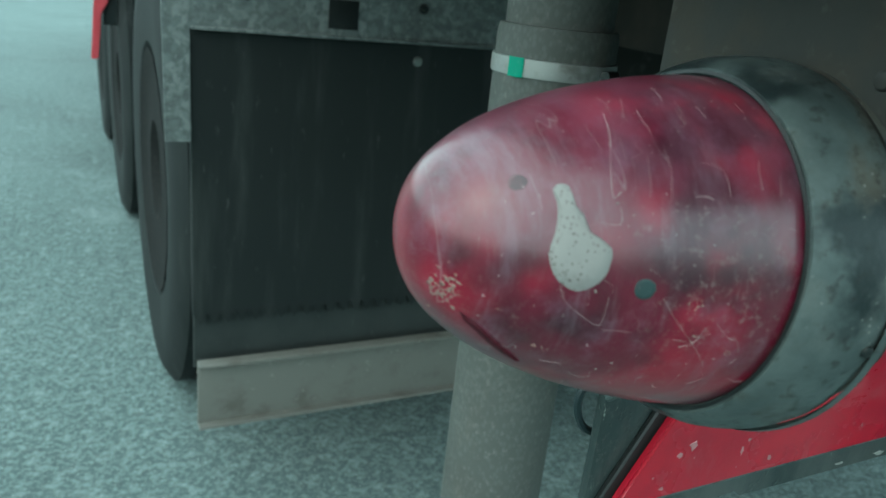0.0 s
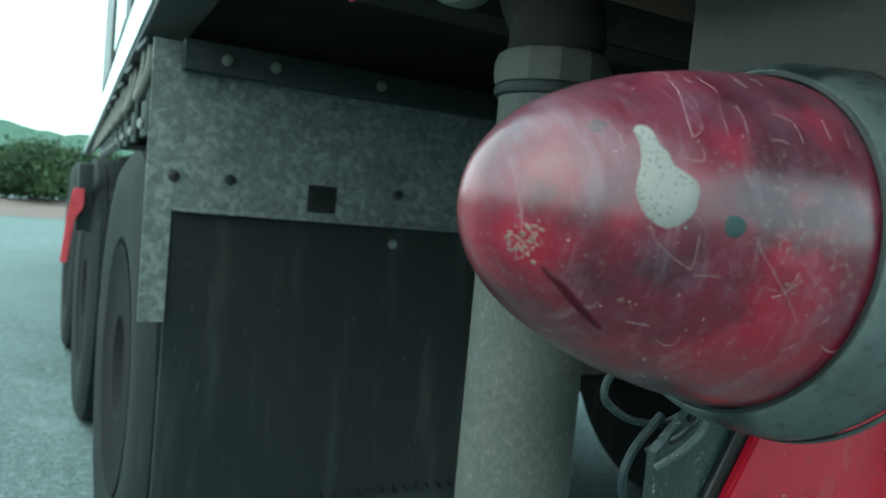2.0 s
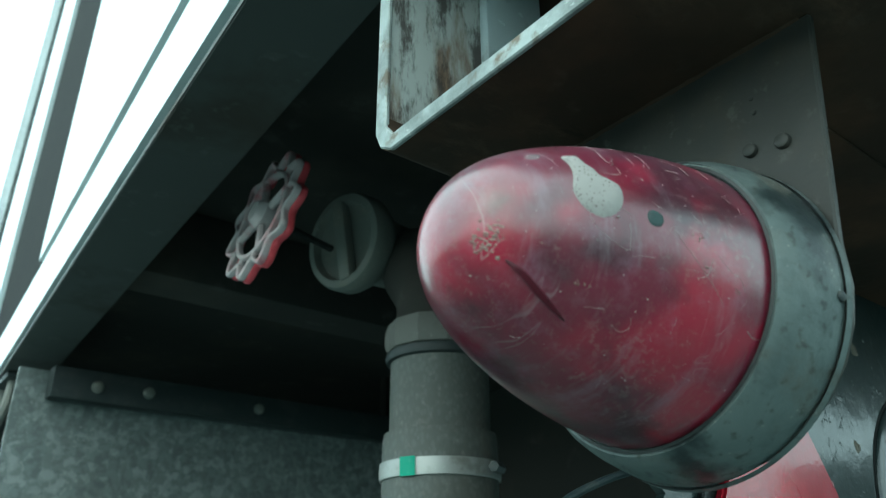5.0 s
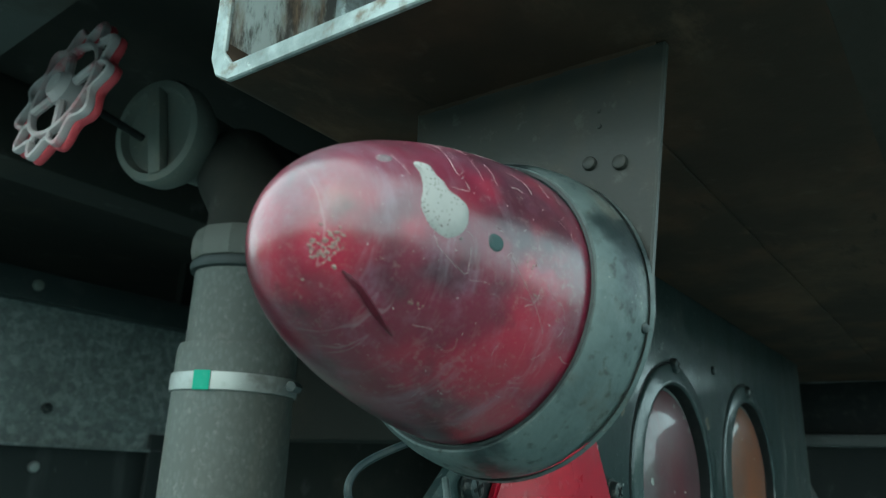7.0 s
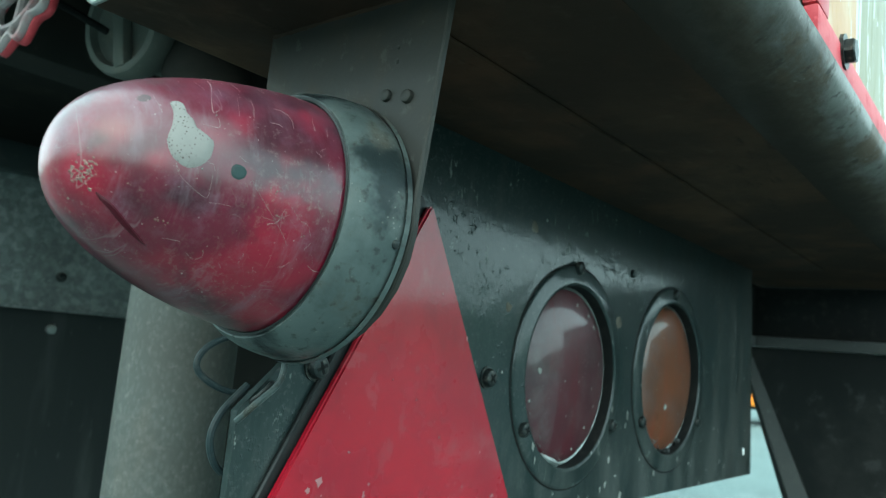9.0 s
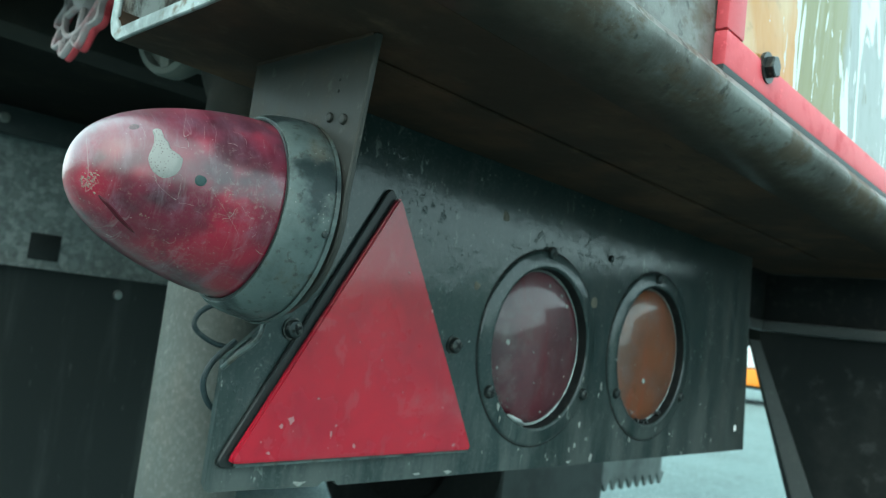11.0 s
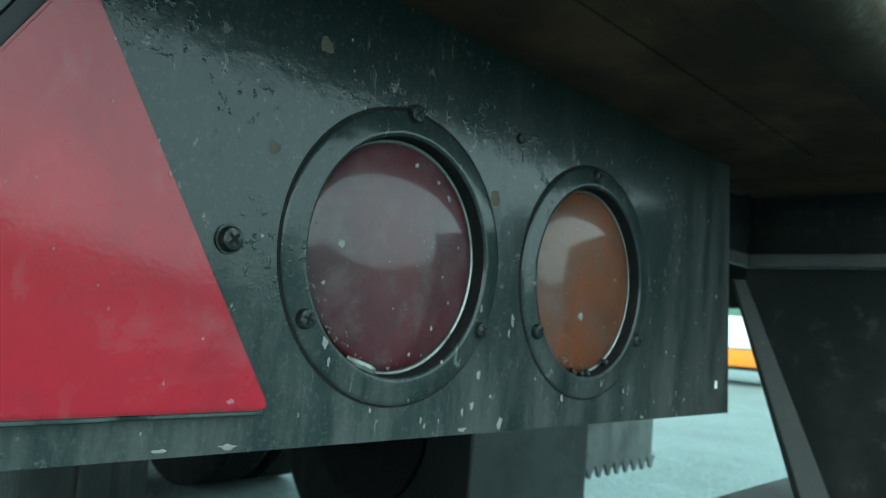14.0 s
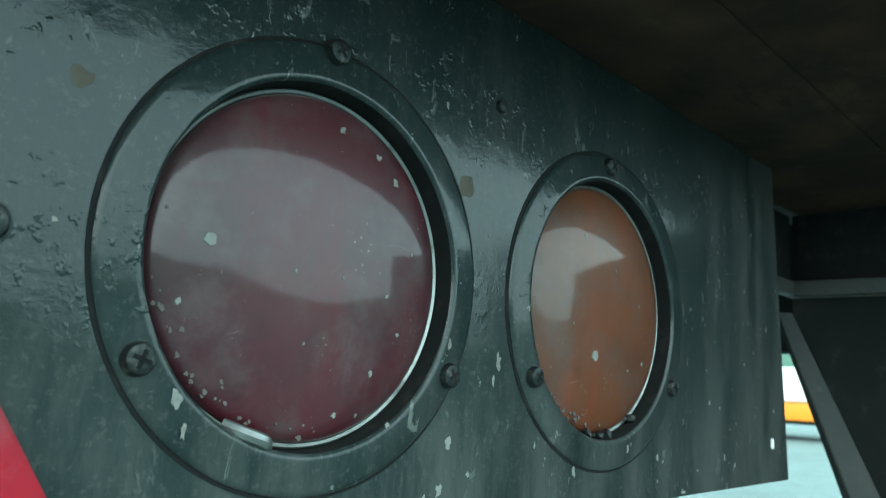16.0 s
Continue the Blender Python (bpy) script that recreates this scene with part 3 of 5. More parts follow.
def tree(x, y, height, spread, seed, label):
    rnd = random.Random(seed)
    base = tagged(new("tree"), label, "tree", "trees on the verge")
    base.location = (x, y, GROUND + 0.2)
    bm = sweep([(0, 0, -0.3), (0.04, 0, height * 0.25), (-0.03, 0.05, height * 0.5), (0.05, 0, height * 0.8)], height * 0.022, 8)
    for v in bm.verts:
        k = 1.3 - 0.9 * max(0, v.co.z) / height
        v.co.x *= k
        v.co.y *= k
    tips = []
    for i in range(9):
        a = i * 2.4 + rnd.random()
        h = height * (0.22 + 0.55 * i / 9)
        r = spread * (0.9 - 0.45 * i / 9)
        tip = Vector((math.cos(a) * r, math.sin(a) * r, h + height * 0.16))
        bm = sweep([(0, 0, h), tuple(Vector((0, 0, h)).lerp(tip, 0.5) + Vector((0, 0, 0.05))), tuple(tip)], height * 0.008, 6, bm)
        tips.append(tip)
    part("trunk", bm, BARK, base)
    bm = bmesh.new()
    tips += [Vector((0, 0, height * 0.95)), Vector((0.1, 0, height * 0.75)), Vector((0, 0.1, height * 0.5))]
    for tip in tips:
        for _ in range(1100):
            d = Vector((rnd.gauss(0, 1), rnd.gauss(0, 1), rnd.gauss(0, 0.75))) * spread * 0.30
            c = tip + d
            c.z = max(c.z, rnd.uniform(0.0, 0.3))
            s = rnd.uniform(0.035, 0.075)
            m = Matrix.Translation(c) @ Euler((rnd.uniform(-1.2, 1.2), rnd.uniform(-1.2, 1.2), rnd.uniform(0, 6))).to_matrix().to_4x4()
            bm.faces.new([bm.verts.new(m @ Vector(p)) for p in ((-s, 0, 0), (0, -s * 0.6, 0.01), (s, 0, 0), (0, s * 0.6, 0.015))])
    part("crown", bm, LEAF, base, smooth=False)
    return base


for x, y, h, w, k in ((-1.0, 21.5, 0.75, 0.8, 1), (-0.1, 20.5, 1.05, 0.9, 2), (0.7, 22, 1.0, 0.9, 3), (-2.1, 22, 0.6, 0.8, 4), (1.6, 22, 1.0, 0.9, 5), (-3.2, 23, 0.6, 0.8, 6), (-1.6, 23.5, 0.75, 0.8, 7), (-0.5, 23.5, 1.05, 0.9, 8), (0.3, 24, 1.1, 0.9, 9), (-2.7, 24, 0.7, 0.8, 10)):
    tree(x, y, h, w, k, "leafy green tree growing on the earth bank")


def parked_truck(x, y, turn):
    t = thing("parked_truck", "parked orange and white truck across the lot", "truck")
    part("chassis", box(-3.2, 3.2, -0.9, 0.9, 0.30, 0.37, 0.01), BLACK, t, "black chassis")
    part("side_skirt", box(-3.3, 3.3, -1.05, 1.05, 0.37, 0.70, 0.03), ORANGE, t, "orange lower side")
    part("cargo_box", box(-1.3, 3.3, -1.06, 1.06, 0.73, 1.36, 0.03), WHITE, t, "white cargo side")
    part("cab", box(-3.3, -1.4, -1.04, 1.04, 0.72, 1.9, 0.12, 3), WHITE, t, "white cab")
    part("windscreen", box(-3.33, -3.28, -0.85, 0.85, 1.25, 1.72, 0.02), SEAL, t, "dark windscreen")
    for wx in (-2.3, 1.2, 2.2):
        for wy in (-0.85, 0.85):
            m = frame_of((wx, wy, 0.36), (0, 1, 0)) @ Matrix.Scale(0.85, 4)
            w = part("wheel", lathe([(0.0, -0.12), (0.24, -0.12), (0.40, -0.13), (0.42, -0.09), (0.42, 0.09), (0.40, 0.13), (0.24, 0.12), (0, 0.12)], m, 28), TYRE, t)
            part("rim", lathe([(0.0, -0.135), (0.2, -0.135), (0.23, -0.11), (0.23, 0.11), (0.2, 0.135), (0, 0.135)], m, 24), WHITE, w, "pale rim")
    t.matrix_world = pose(x, y, GROUND, 0, 0, turn)
    return t


parked_truck(16.0, 5.6, 100)

# ---- the trailer's body above ----
body = thing("trailer_body", "white-sided trailer body over a dark underside", "trailer")
YAW = 0.0447


def flank(y):
    """The outer face of the trailer's side, which runs a little askew of the rear plate."""
    return -0.120 + YAW * y


def slab(a, b, y0, y1, z0, z1, bevel=0.004):
    """A block along the side, a to b metres inwards of its outer face."""
    return prism([(flank(y0) + a, y0, z0), (flank(y0) + b, y0, z0), (flank(y1) + b, y1, z0), (flank(y1) + a, y1, z0)], (0, 0, z1 - z0), bevel, 2)


floor_sheet = [(flank(-0.15) + 0.055, -0.15, 1.451), (2.36, -0.15, 1.451), (2.36, 9.0, 1.451), (flank(9.0) + 0.055, 9.0, 1.451)]
part("floor_underside", prism(floor_sheet, (0, 0, 0.06), 0.003, 1), FLOOR_UNDER, body, "dark grimy floor underside")
part("side_rail", slab(0.0, 0.054, -0.15, 9.0, 1.3585, 1.450, 0.007), SILVER, body, "white lower side rail")
part("rail_underside", slab(0.003, 0.066, -0.148, 8.99, 1.352, 1.3583, 0.001), RAIL_GREY, body, "dark grey underside of the rail, stained brown")
part("rear_side_panel", slab(-0.001, 0.053, -0.129, 0.90, 1.4505, 3.9, 0.012), SILVER, body, "white rear side panel")
part("recessed_panel", slab(0.006, 0.053, 0.901, 1.499, 1.4505, 3.9, 0.003), MATT, body, "dark recessed panel")
part("side_post", slab(-0.002, 0.053, 1.50, 2.02, 1.4505, 3.9, 0.014), SILVER, body, "white side post")
part("narrow_recess", slab(0.006, 0.053, 2.021, 2.34, 1.4505, 3.9, 0.003), MATT, body, "dark narrow recess")
part("end_post", slab(-0.001, 0.053, 2.341, 3.2, 1.4505, 3.9, 0.010), GALV, body, "grey end post")
part("far_side", box(2.31, 2.36, -0.129, 3.2, 1.302, 3.9, 0.006), SILVER, body, "white side")
part("far_rail", box(2.31, 2.36, 3.201, 9.0, 1.302, 1.340, 0.006), SILVER, body, "white lower side rail")
part("front_wall", box(0.08, 2.309, 3.18, 3.2, 1.512, 3.9, 0.003), SILVER, body, "pale front wall of the rear cabinet")
part("rear_wall", box(-0.127, 2.36, -0.150, -0.1302, 1.512, 3.9, 0.003), SILVER, body, "pale rear wall")
part("roof", prism([(flank(-0.15), -0.15, 3.901), (2.36, -0.15, 3.901), (2.36, 3.2, 3.901), (flank(3.2), 3.2, 3.901)], (0, 0, 0.03), 0.004, 2), SILVER, body, "pale roof")
for y in (0.6, 1.55, 2.5, 3.45, 4.4, 5.35):
    part("cross_member", box(flank(y + 0.07) + 0.068, 2.3, y, y + 0.07, 1.365, 1.4505, 0.006), FLOOR_UNDER, body, "dark cross member")
# An added plate, so that the space under the floor stays dark.
part("end_plate", box(0.60, 1.75, 1.06, 1.08, 0.80, 1.4505, 0.004), FLOOR_UNDER, body, "dark plate added to close the bright gap across the chassis")
for x in (0.62, 1.58):
    part("chassis_rail", box(x, x + 0.09, 0.10, 9.0, 1.12, 1.3645, 0.008), FLOOR_UNDER, body, "black chassis rail")

hook = thing("rope_hook", "bent steel rope hook bolted under the side rail", "hook", "rope hooks along the rail")
part("rod", sweep([(0, -0.035, 0.0), (-0.003, -0.035, -0.040), (-0.012, -0.015, -0.078), (-0.012, 0.015, -0.078), (-0.003, 0.035, -0.040), (0, 0.035, 0.0)], 0.0075, 8), CAST, hook, "dull grey bent rod")
part("mount", box(-0.014, 0.030, -0.06, 0.06, -0.001, 0.008, 0.002), SEAL, hook)
part("drop_plate", box(0.020, 0.028, -0.05, 0.05, -0.125, -0.001, 0.003), SEAL, hook, "dark drop plate")
for z in (-0.045, -0.100):
    part("bolt", lathe([(0.0, -0.002), (0.012, -0.002), (0.012, 0.007), (0.009, 0.010), (0.0, 0.010)], frame_of((0.020, 0.0, z), (-1, -0.2, 0)), 6), ZINC, hook, "pale bolt head")
hook.matrix_world = pose(flank(1.12) + 0.020, 1.12, 1.344)
for k in range(1, 11):
    copy_thing(hook, pose(flank(1.12 + 0.31 * k) + 0.020, 1.12 + 0.31 * k, 1.344))

# ---- rear cross beam, an open-ended folded channel ----
beam = thing("rear_beam", "rusty folded steel rear beam with an open end", "beam")
BX0, BX1 = -0.0775, 2.36
YF, YR, ZB, ZT = 0.056, -0.166, 1.2155, 1.4505
LIP = -0.187


def fold(cy, cz, r, a0, a1, n=6):
    return [(cy + r * math.cos(radians(a0 + (a1 - a0) * k / n)), cz + r * math.sin(radians(a0 + (a1 - a0) * k / n))) for k in range(n + 1)]


def sheet(profile, thick_profile, x0, x1, seg=1):
    bm = bmesh.new()
    loop = list(profile) + list(reversed(thick_profile))
    rings = []
    for i in range(seg + 1):
        x = x0 + (x1 - x0) * i / seg
        rings.append([bm.verts.new((x, y, z)) for y, z in loop])
    for a, b in zip(rings, rings[1:]):
        for k in range(len(loop)):
            bm.faces.new((a[k], a[(k + 1) % len(loop)], b[(k + 1) % len(loop)], b[k]))
    n = len(profile)
    for ring in (rings[0], rings[-1]):
        for k in range(n - 1):
            bm.faces.new((ring[k], ring[k + 1], ring[2 * n - 2 - k], ring[2 * n - 1 - k]))
    return bm


low_out = fold(YF - 0.012, ZB + 0.012, 0.012, 0, -90) + [(YF - 0.1, ZB)] + [(LIP + 0.0418, ZB)]
low_in = [(y if y < YF - 0.02 else y - 0.006 * (1 if y > YF - 0.006 else 0.5), z + 0.006) for y, z in low_out]
part("bottom_flange", sheet(low_out, low_in, BX0, BX1, 40), UNDER, beam, "grimy dark underside")


def soft_fold(cy, cz, ry, rz, n=10):
    return [(cy - ry * math.sin(radians(90 * k / n)), cz - rz * math.cos(radians(90 * k / n))) for k in range(n + 1)]


rear_out = soft_fold(LIP + 0.042, ZB + 0.021, 0.042, 0.021) + [(LIP + 0.003, 1.242), (YR - 0.001, 1.253), (YR, ZT)]
rear_in = soft_fold(LIP + 0.042, ZB + 0.021, 0.036, 0.015) + [(LIP + 0.009, 1.241), (YR + 0.005, 1.252), (YR + 0.006, ZT)]
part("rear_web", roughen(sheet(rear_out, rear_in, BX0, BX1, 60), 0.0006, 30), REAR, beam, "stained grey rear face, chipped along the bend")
part("front_web", box(BX0, BX1, YF - 0.006, YF, ZB + 0.012, ZT, 0.0015), INNER, beam, "rust-streaked inner web")
edge = [(BX0 - 0.0012, y, z) for y, z in ((YF + 0.0008, ZT), (YF + 0.0008, ZB + 0.012), (YF - 0.003, ZB + 0.004), (YF - 0.011, ZB - 0.0006), (LIP + 0.042, ZB - 0.0006), (LIP + 0.042, ZB + 0.0068), (YF - 0.012, ZB + 0.0068), (YF - 0.0068, ZB + 0.013), (YF - 0.0068, ZT))]
part("cut_edge", prism(edge, (0.0024, 0, 0), 0.0006, 1), WORN, beam, "bare pale cut edge")
part("inner_stiffener", box(0.02, 0.026, YR + 0.02, YF - 0.006, ZB + 0.006, ZT, 0.001), UNDER, beam, "dark inner stiffener plate")
part("inner_post", box(-0.024, 0.016, YF - 0.013, YF - 0.0065, ZB + 0.006, ZT, 0.002), PALE, beam, "pale streaked vertical stiffener")

# ---- red framed picture panel on the rear face ----
sign = thing("framed_picture", "red-framed painted sheet bolted to the rear face", "picture")
SY = YR - 0.0005
part("sheet_panel", box(0.194, 2.2, SY - 0.005, SY, 1.272, 1.90, 0.001), PANEL, sign, "peeling orange and white painted sheet")
part("bottom_rail", box(0.172, 2.2, SY - 0.009, SY - 0.0005, 1.254, 1.2755, 0.002), RED_PAINT, sign, "faded red frame rail")
part("side_rail", box(0.172, 0.197, SY - 0.0088, SY - 0.0007, 1.2762, 1.90, 0.002), RED_PAINT, sign, "faded red frame upright")
part("edge_seal", box(0.1695, 2.2, SY - 0.0094, SY - 0.0005, 1.2478, 1.2538, 0.0005), SEAL, sign, "black edge seal")
for x in (0.233, 0.69, 1.15):
    bm = lathe([(0.0, -0.001), (0.0100, -0.001), (0.0100, 0.0012), (0.0, 0.0012)], frame_of((x, SY - 0.009, 1.2725), (0, -1, 0)), 28)
    washer = part("washer", bm, SCREW, sign, "dull steel washer")
    part("hex_head", lathe([(0.0, 0.0011), (0.0074, 0.0011), (0.0074, 0.0056), (0.0064, 0.0064), (0.0, 0.0064)], frame_of((x, SY - 0.009, 1.2725), (0, -1, 0)) @ pose(0, 0, 0, 0, 0, 17), 6), SCREW, washer, "dull hexagon bolt head", sharp=20)

# ---- lamp panel with its bent top flange ----
panel = thing("rear_steel_plate", "dark painted steel plate carrying the tail lamps, chipped and spattered", "plate")
PY = 0.006
out = [(-0.0100, 0.988), (-0.007, 0.9835), (0.066, 0.9815), (0.069, 0.9838), (0.078, 0.9842), (0.082, 0.9810), (0.40, 0.9795), (0.7180, 0.9785), (0.6975, 1.2140), (-0.004, 1.2140), (-0.004, 1.105), (0.022, 1.084), (-0.0095, 1.054)]


def pierced(outline, holes, y, thick):
    """A flat plate with round holes, cut as front and back faces joined by rims."""
    bm = bmesh.new()
    edges = []
    loops = [list(outline)] + [[(cx + r * math.cos(2 * math.pi * k / 72), cz + r * math.sin(2 * math.pi * k / 72)) for k in range(72)] for cx, cz, r in holes]
    for loop in loops:
        vs = [bm.verts.new((x, y, z)) for x, z in loop]
        edges += [bm.edges.new((vs[i], vs[(i + 1) % len(vs)])) for i in range(len(vs))]
    bmesh.ops.triangle_fill(bm, use_beauty=True, use_dissolve=False, edges=edges, normal=(0, -1, 0))
    top = bmesh.ops.extrude_face_region(bm, geom=bm.faces[:])
    bmesh.ops.translate(bm, vec=(0, thick, 0), verts=[v for v in top["geom"] if isinstance(v, bmesh.types.BMVert)])
    return bm


part("face_plate", pierced(out, ((0.2768, 1.0775, 0.0652), (0.4628, 1.0807, 0.0681)), PY, 0.004), DARK_PAINT, panel)
part("top_flange", box(-0.004, 0.6950, -0.072, PY - 0.0005, 1.2132, 1.2149, 0.0004), UNDER, panel, "grimy bent top flange")
part("corner_lip", sweep([(-0.0115, 0.003, 1.050), (-0.008, -0.004, 1.058), (0.003, -0.004, 1.067), (0.010, 0.002, 1.0770)], 0.0015, 8), HOUSING, panel, "grey bent lip at the cut corner")
for x, z, r in ((0.3705, 1.1647, 0.0034), (0.05, 1.16, 0.0030), (0.058, 1.168, 0.0024)):
    screw_head((x, PY, z), r, (0, -1, 0), panel, "rivet", SCREW, False)



def flake(parent, name, x, z, y, r, seed, material, label, squash=1.0, thick=0.0002):
    """A thin ragged chip lying on a wall-like face."""
    k = random.Random(seed)
    n = 11
    bm = bmesh.new()
    rim = []
    for i in range(n):
        a = 2 * math.pi * i / n
        q = r * k.uniform(0.45, 1.15)
        rim.append((x + q * squash * math.cos(a), z + q * math.sin(a)))
    low = [bm.verts.new((u, y, v)) for u, v in rim]
    top = [bm.verts.new((x + (u - x) * 0.86, y - thick, z + (v - z) * 0.86)) for u, v in rim]
    bm.faces.new(top)
    for i in range(n):
        bm.faces.new((low[i], low[(i + 1) % n], top[(i + 1) % n], top[i]))
    return part(name, bm, material, parent, label)


# The slot isn't cut: a white rod paints the daylight seen through it.
part("slot", sweep([(0.6865, PY - 0.0003, 1.002), (0.6865, PY - 0.0003, 1.009)], 0.0013, 8), WHITE, panel, "white rod painted in for daylight through a small corner slot")
rnd = random.Random(11)
for k in range(46):
    x = rnd.uniform(0.21, 0.700)
    z = 0.986 + abs(rnd.gauss(0, 0.030)) if k < 30 else rnd.uniform(0.99, 1.19)
    if any((x - c) ** 2 + (z - 1.0795) ** 2 < 0.087 ** 2 for c in (0.2768, 0.4628)):
        continue
    flake(panel, "paint_chip", x, z, PY, rnd.uniform(0.0008, 0.0030), k, FLAKE, "pale paint chip", rnd.uniform(0.3, 0.8))
for k, (x, z, r, squash) in enumerate(((0.227, 1.030, 0.0042, 0.55), (0.230, 1.021, 0.0030, 0.35), (0.341, 1.054, 0.0030, 0.4), (0.376, 1.048, 0.0042, 0.45), (0.373, 1.040, 0.0030, 0.35), (0.334, 0.993, 0.0030, 0.4), (0.310, 1.022, 0.0014, 1.0), (0.481, 1.008, 0.0030, 0.4), (0.370, 0.985, 0.0040, 0.7), (0.436, 0.999, 0.0038, 0.4), (0.188, 1.077, 0.0012, 0.8), (0.366, 1.103, 0.0012, 0.5), (0.300, 0.990, 0.0022, 0.4), (0.262, 0.996, 0.0016, 0.7), (0.404, 1.012, 0.0020, 0.4), (0.398, 1.128, 0.0010, 1.0), (0.560, 1.090, 0.0012, 0.6), (0.600, 1.030, 0.0016, 0.4), (0.640, 1.060, 0.0012, 0.5))):
    y = PY - 0.0030 if any((x - c) ** 2 + (z - 1.079) ** 2 < 0.079 ** 2 for c in (0.2768, 0.4628)) else PY
    flake(panel, "paint_chip", x, z, y, r, 300 + k, FLAKE, "pale paint chip", squash)
for x, w in ((0.052, 0.012), (0.150, 0.008), (0.181, 0.012), (0.335, 0.010), (0.55, 0.007)):
    flake(panel, "edge_chip", x, 0.9845 - 0.006 * x, PY, w * 0.14, int(x * 777), FLAKE, "pale chip along the lower edge", 3.2)
for x, z, r in ((0.350, 1.121, 0.0070), (0.214, 1.175, 0.006), (0.190, 1.118, 0.004)):
    flake(panel, "dirt_spot", x, z, PY, r, int(x * 999), EARTH_BIT, "brown dirt spot")

# ---- triangular reflector ----
tri = thing("triangle_reflector", "scuffed red triangular reflector in a black backing", "reflector")


def rounded(points, r, n=4):
    res = []
    for i, p in enumerate(points):
        p = Vector(p)
        a, b = (Vector(points[i - 1]) - p).normalized(), (Vector(points[(i + 1) % len(points)]) - p).normalized()
        d = r / math.tan(a.angle(b) / 2)
        s, e = p + a * d, p + b * d
        for k in range(n + 1):
            t = k / n
            res.append(s * (1 - t) ** 2 + p * 2 * t * (1 - t) + e * t * t)
    return res


flat = lambda pts, y: [(p.x, y, p.y) for p in pts]
part("backing", prism(flat(rounded([(-0.0085, 0.9962), (0.1992, 0.9970), (0.0920, 1.1735)], 0.005), PY), (0, -0.003, 0), 0.0008, 1), BLACK, tri, "black backing plate")
part("red_face", prism(flat(rounded([(-0.0020, 0.9993), (0.1968, 0.9996), (0.0968, 1.1664)], 0.003), PY - 0.003), (0, -0.0045, 0), 0.0012, 2), REFLECT, tri)
for k, (x, z, r, squash) in enumerate(((0.035, 1.0225, 0.0032, 0.9), (0.0285, 1.0195, 0.0017, 1.1), (0.065, 1.014, 0.0026, 0.4), (0.068, 1.019, 0.0010, 1.0), (0.084, 1.0065, 0.0018, 0.8), (0.138, 1.095, 0.0015, 0.7), (0.052, 1.035, 0.0009, 1.2), (0.120, 1.040, 0.0010, 0.6), (0.145, 1.012, 0.0012, 0.5), (0.160, 1.030, 0.0008, 1.0), (0.098, 1.060, 0.0008, 1.0), (0.078, 1.070, 0.0009, 0.6), (0.112, 1.118, 0.0008, 1.0), (0.022, 1.0045, 0.0012, 1.6), (0.176, 1.004, 0.0014, 1.5))):
    flake(tri, "dried_spot", x, z, PY - 0.0074, r, 50 + k, SPOT, "pale dried spot", squash, 0.0003)
part("lower_lip", sweep([(0.004, PY - 0.004, 0.9978), (0.100, PY - 0.0045, 0.9984), (0.194, PY - 0.004, 0.9986)], 0.0013, 6), HOUSING, tri, "dusty lower rim of the reflector")
for x, z in ((0.0315, 1.0740), (0.1712, 1.0732)):
    part("washer", lathe([(0.0068, 0), (0.0068, 0.0010), (0.004, 0.0012)], frame_of((x, PY, z), (0, -1, 0)), 24), SCREW, tri)
    screw_head((x, PY - 0.0012, z), 0.0056, (0, -1, 0), tri, "screw", SCREW)

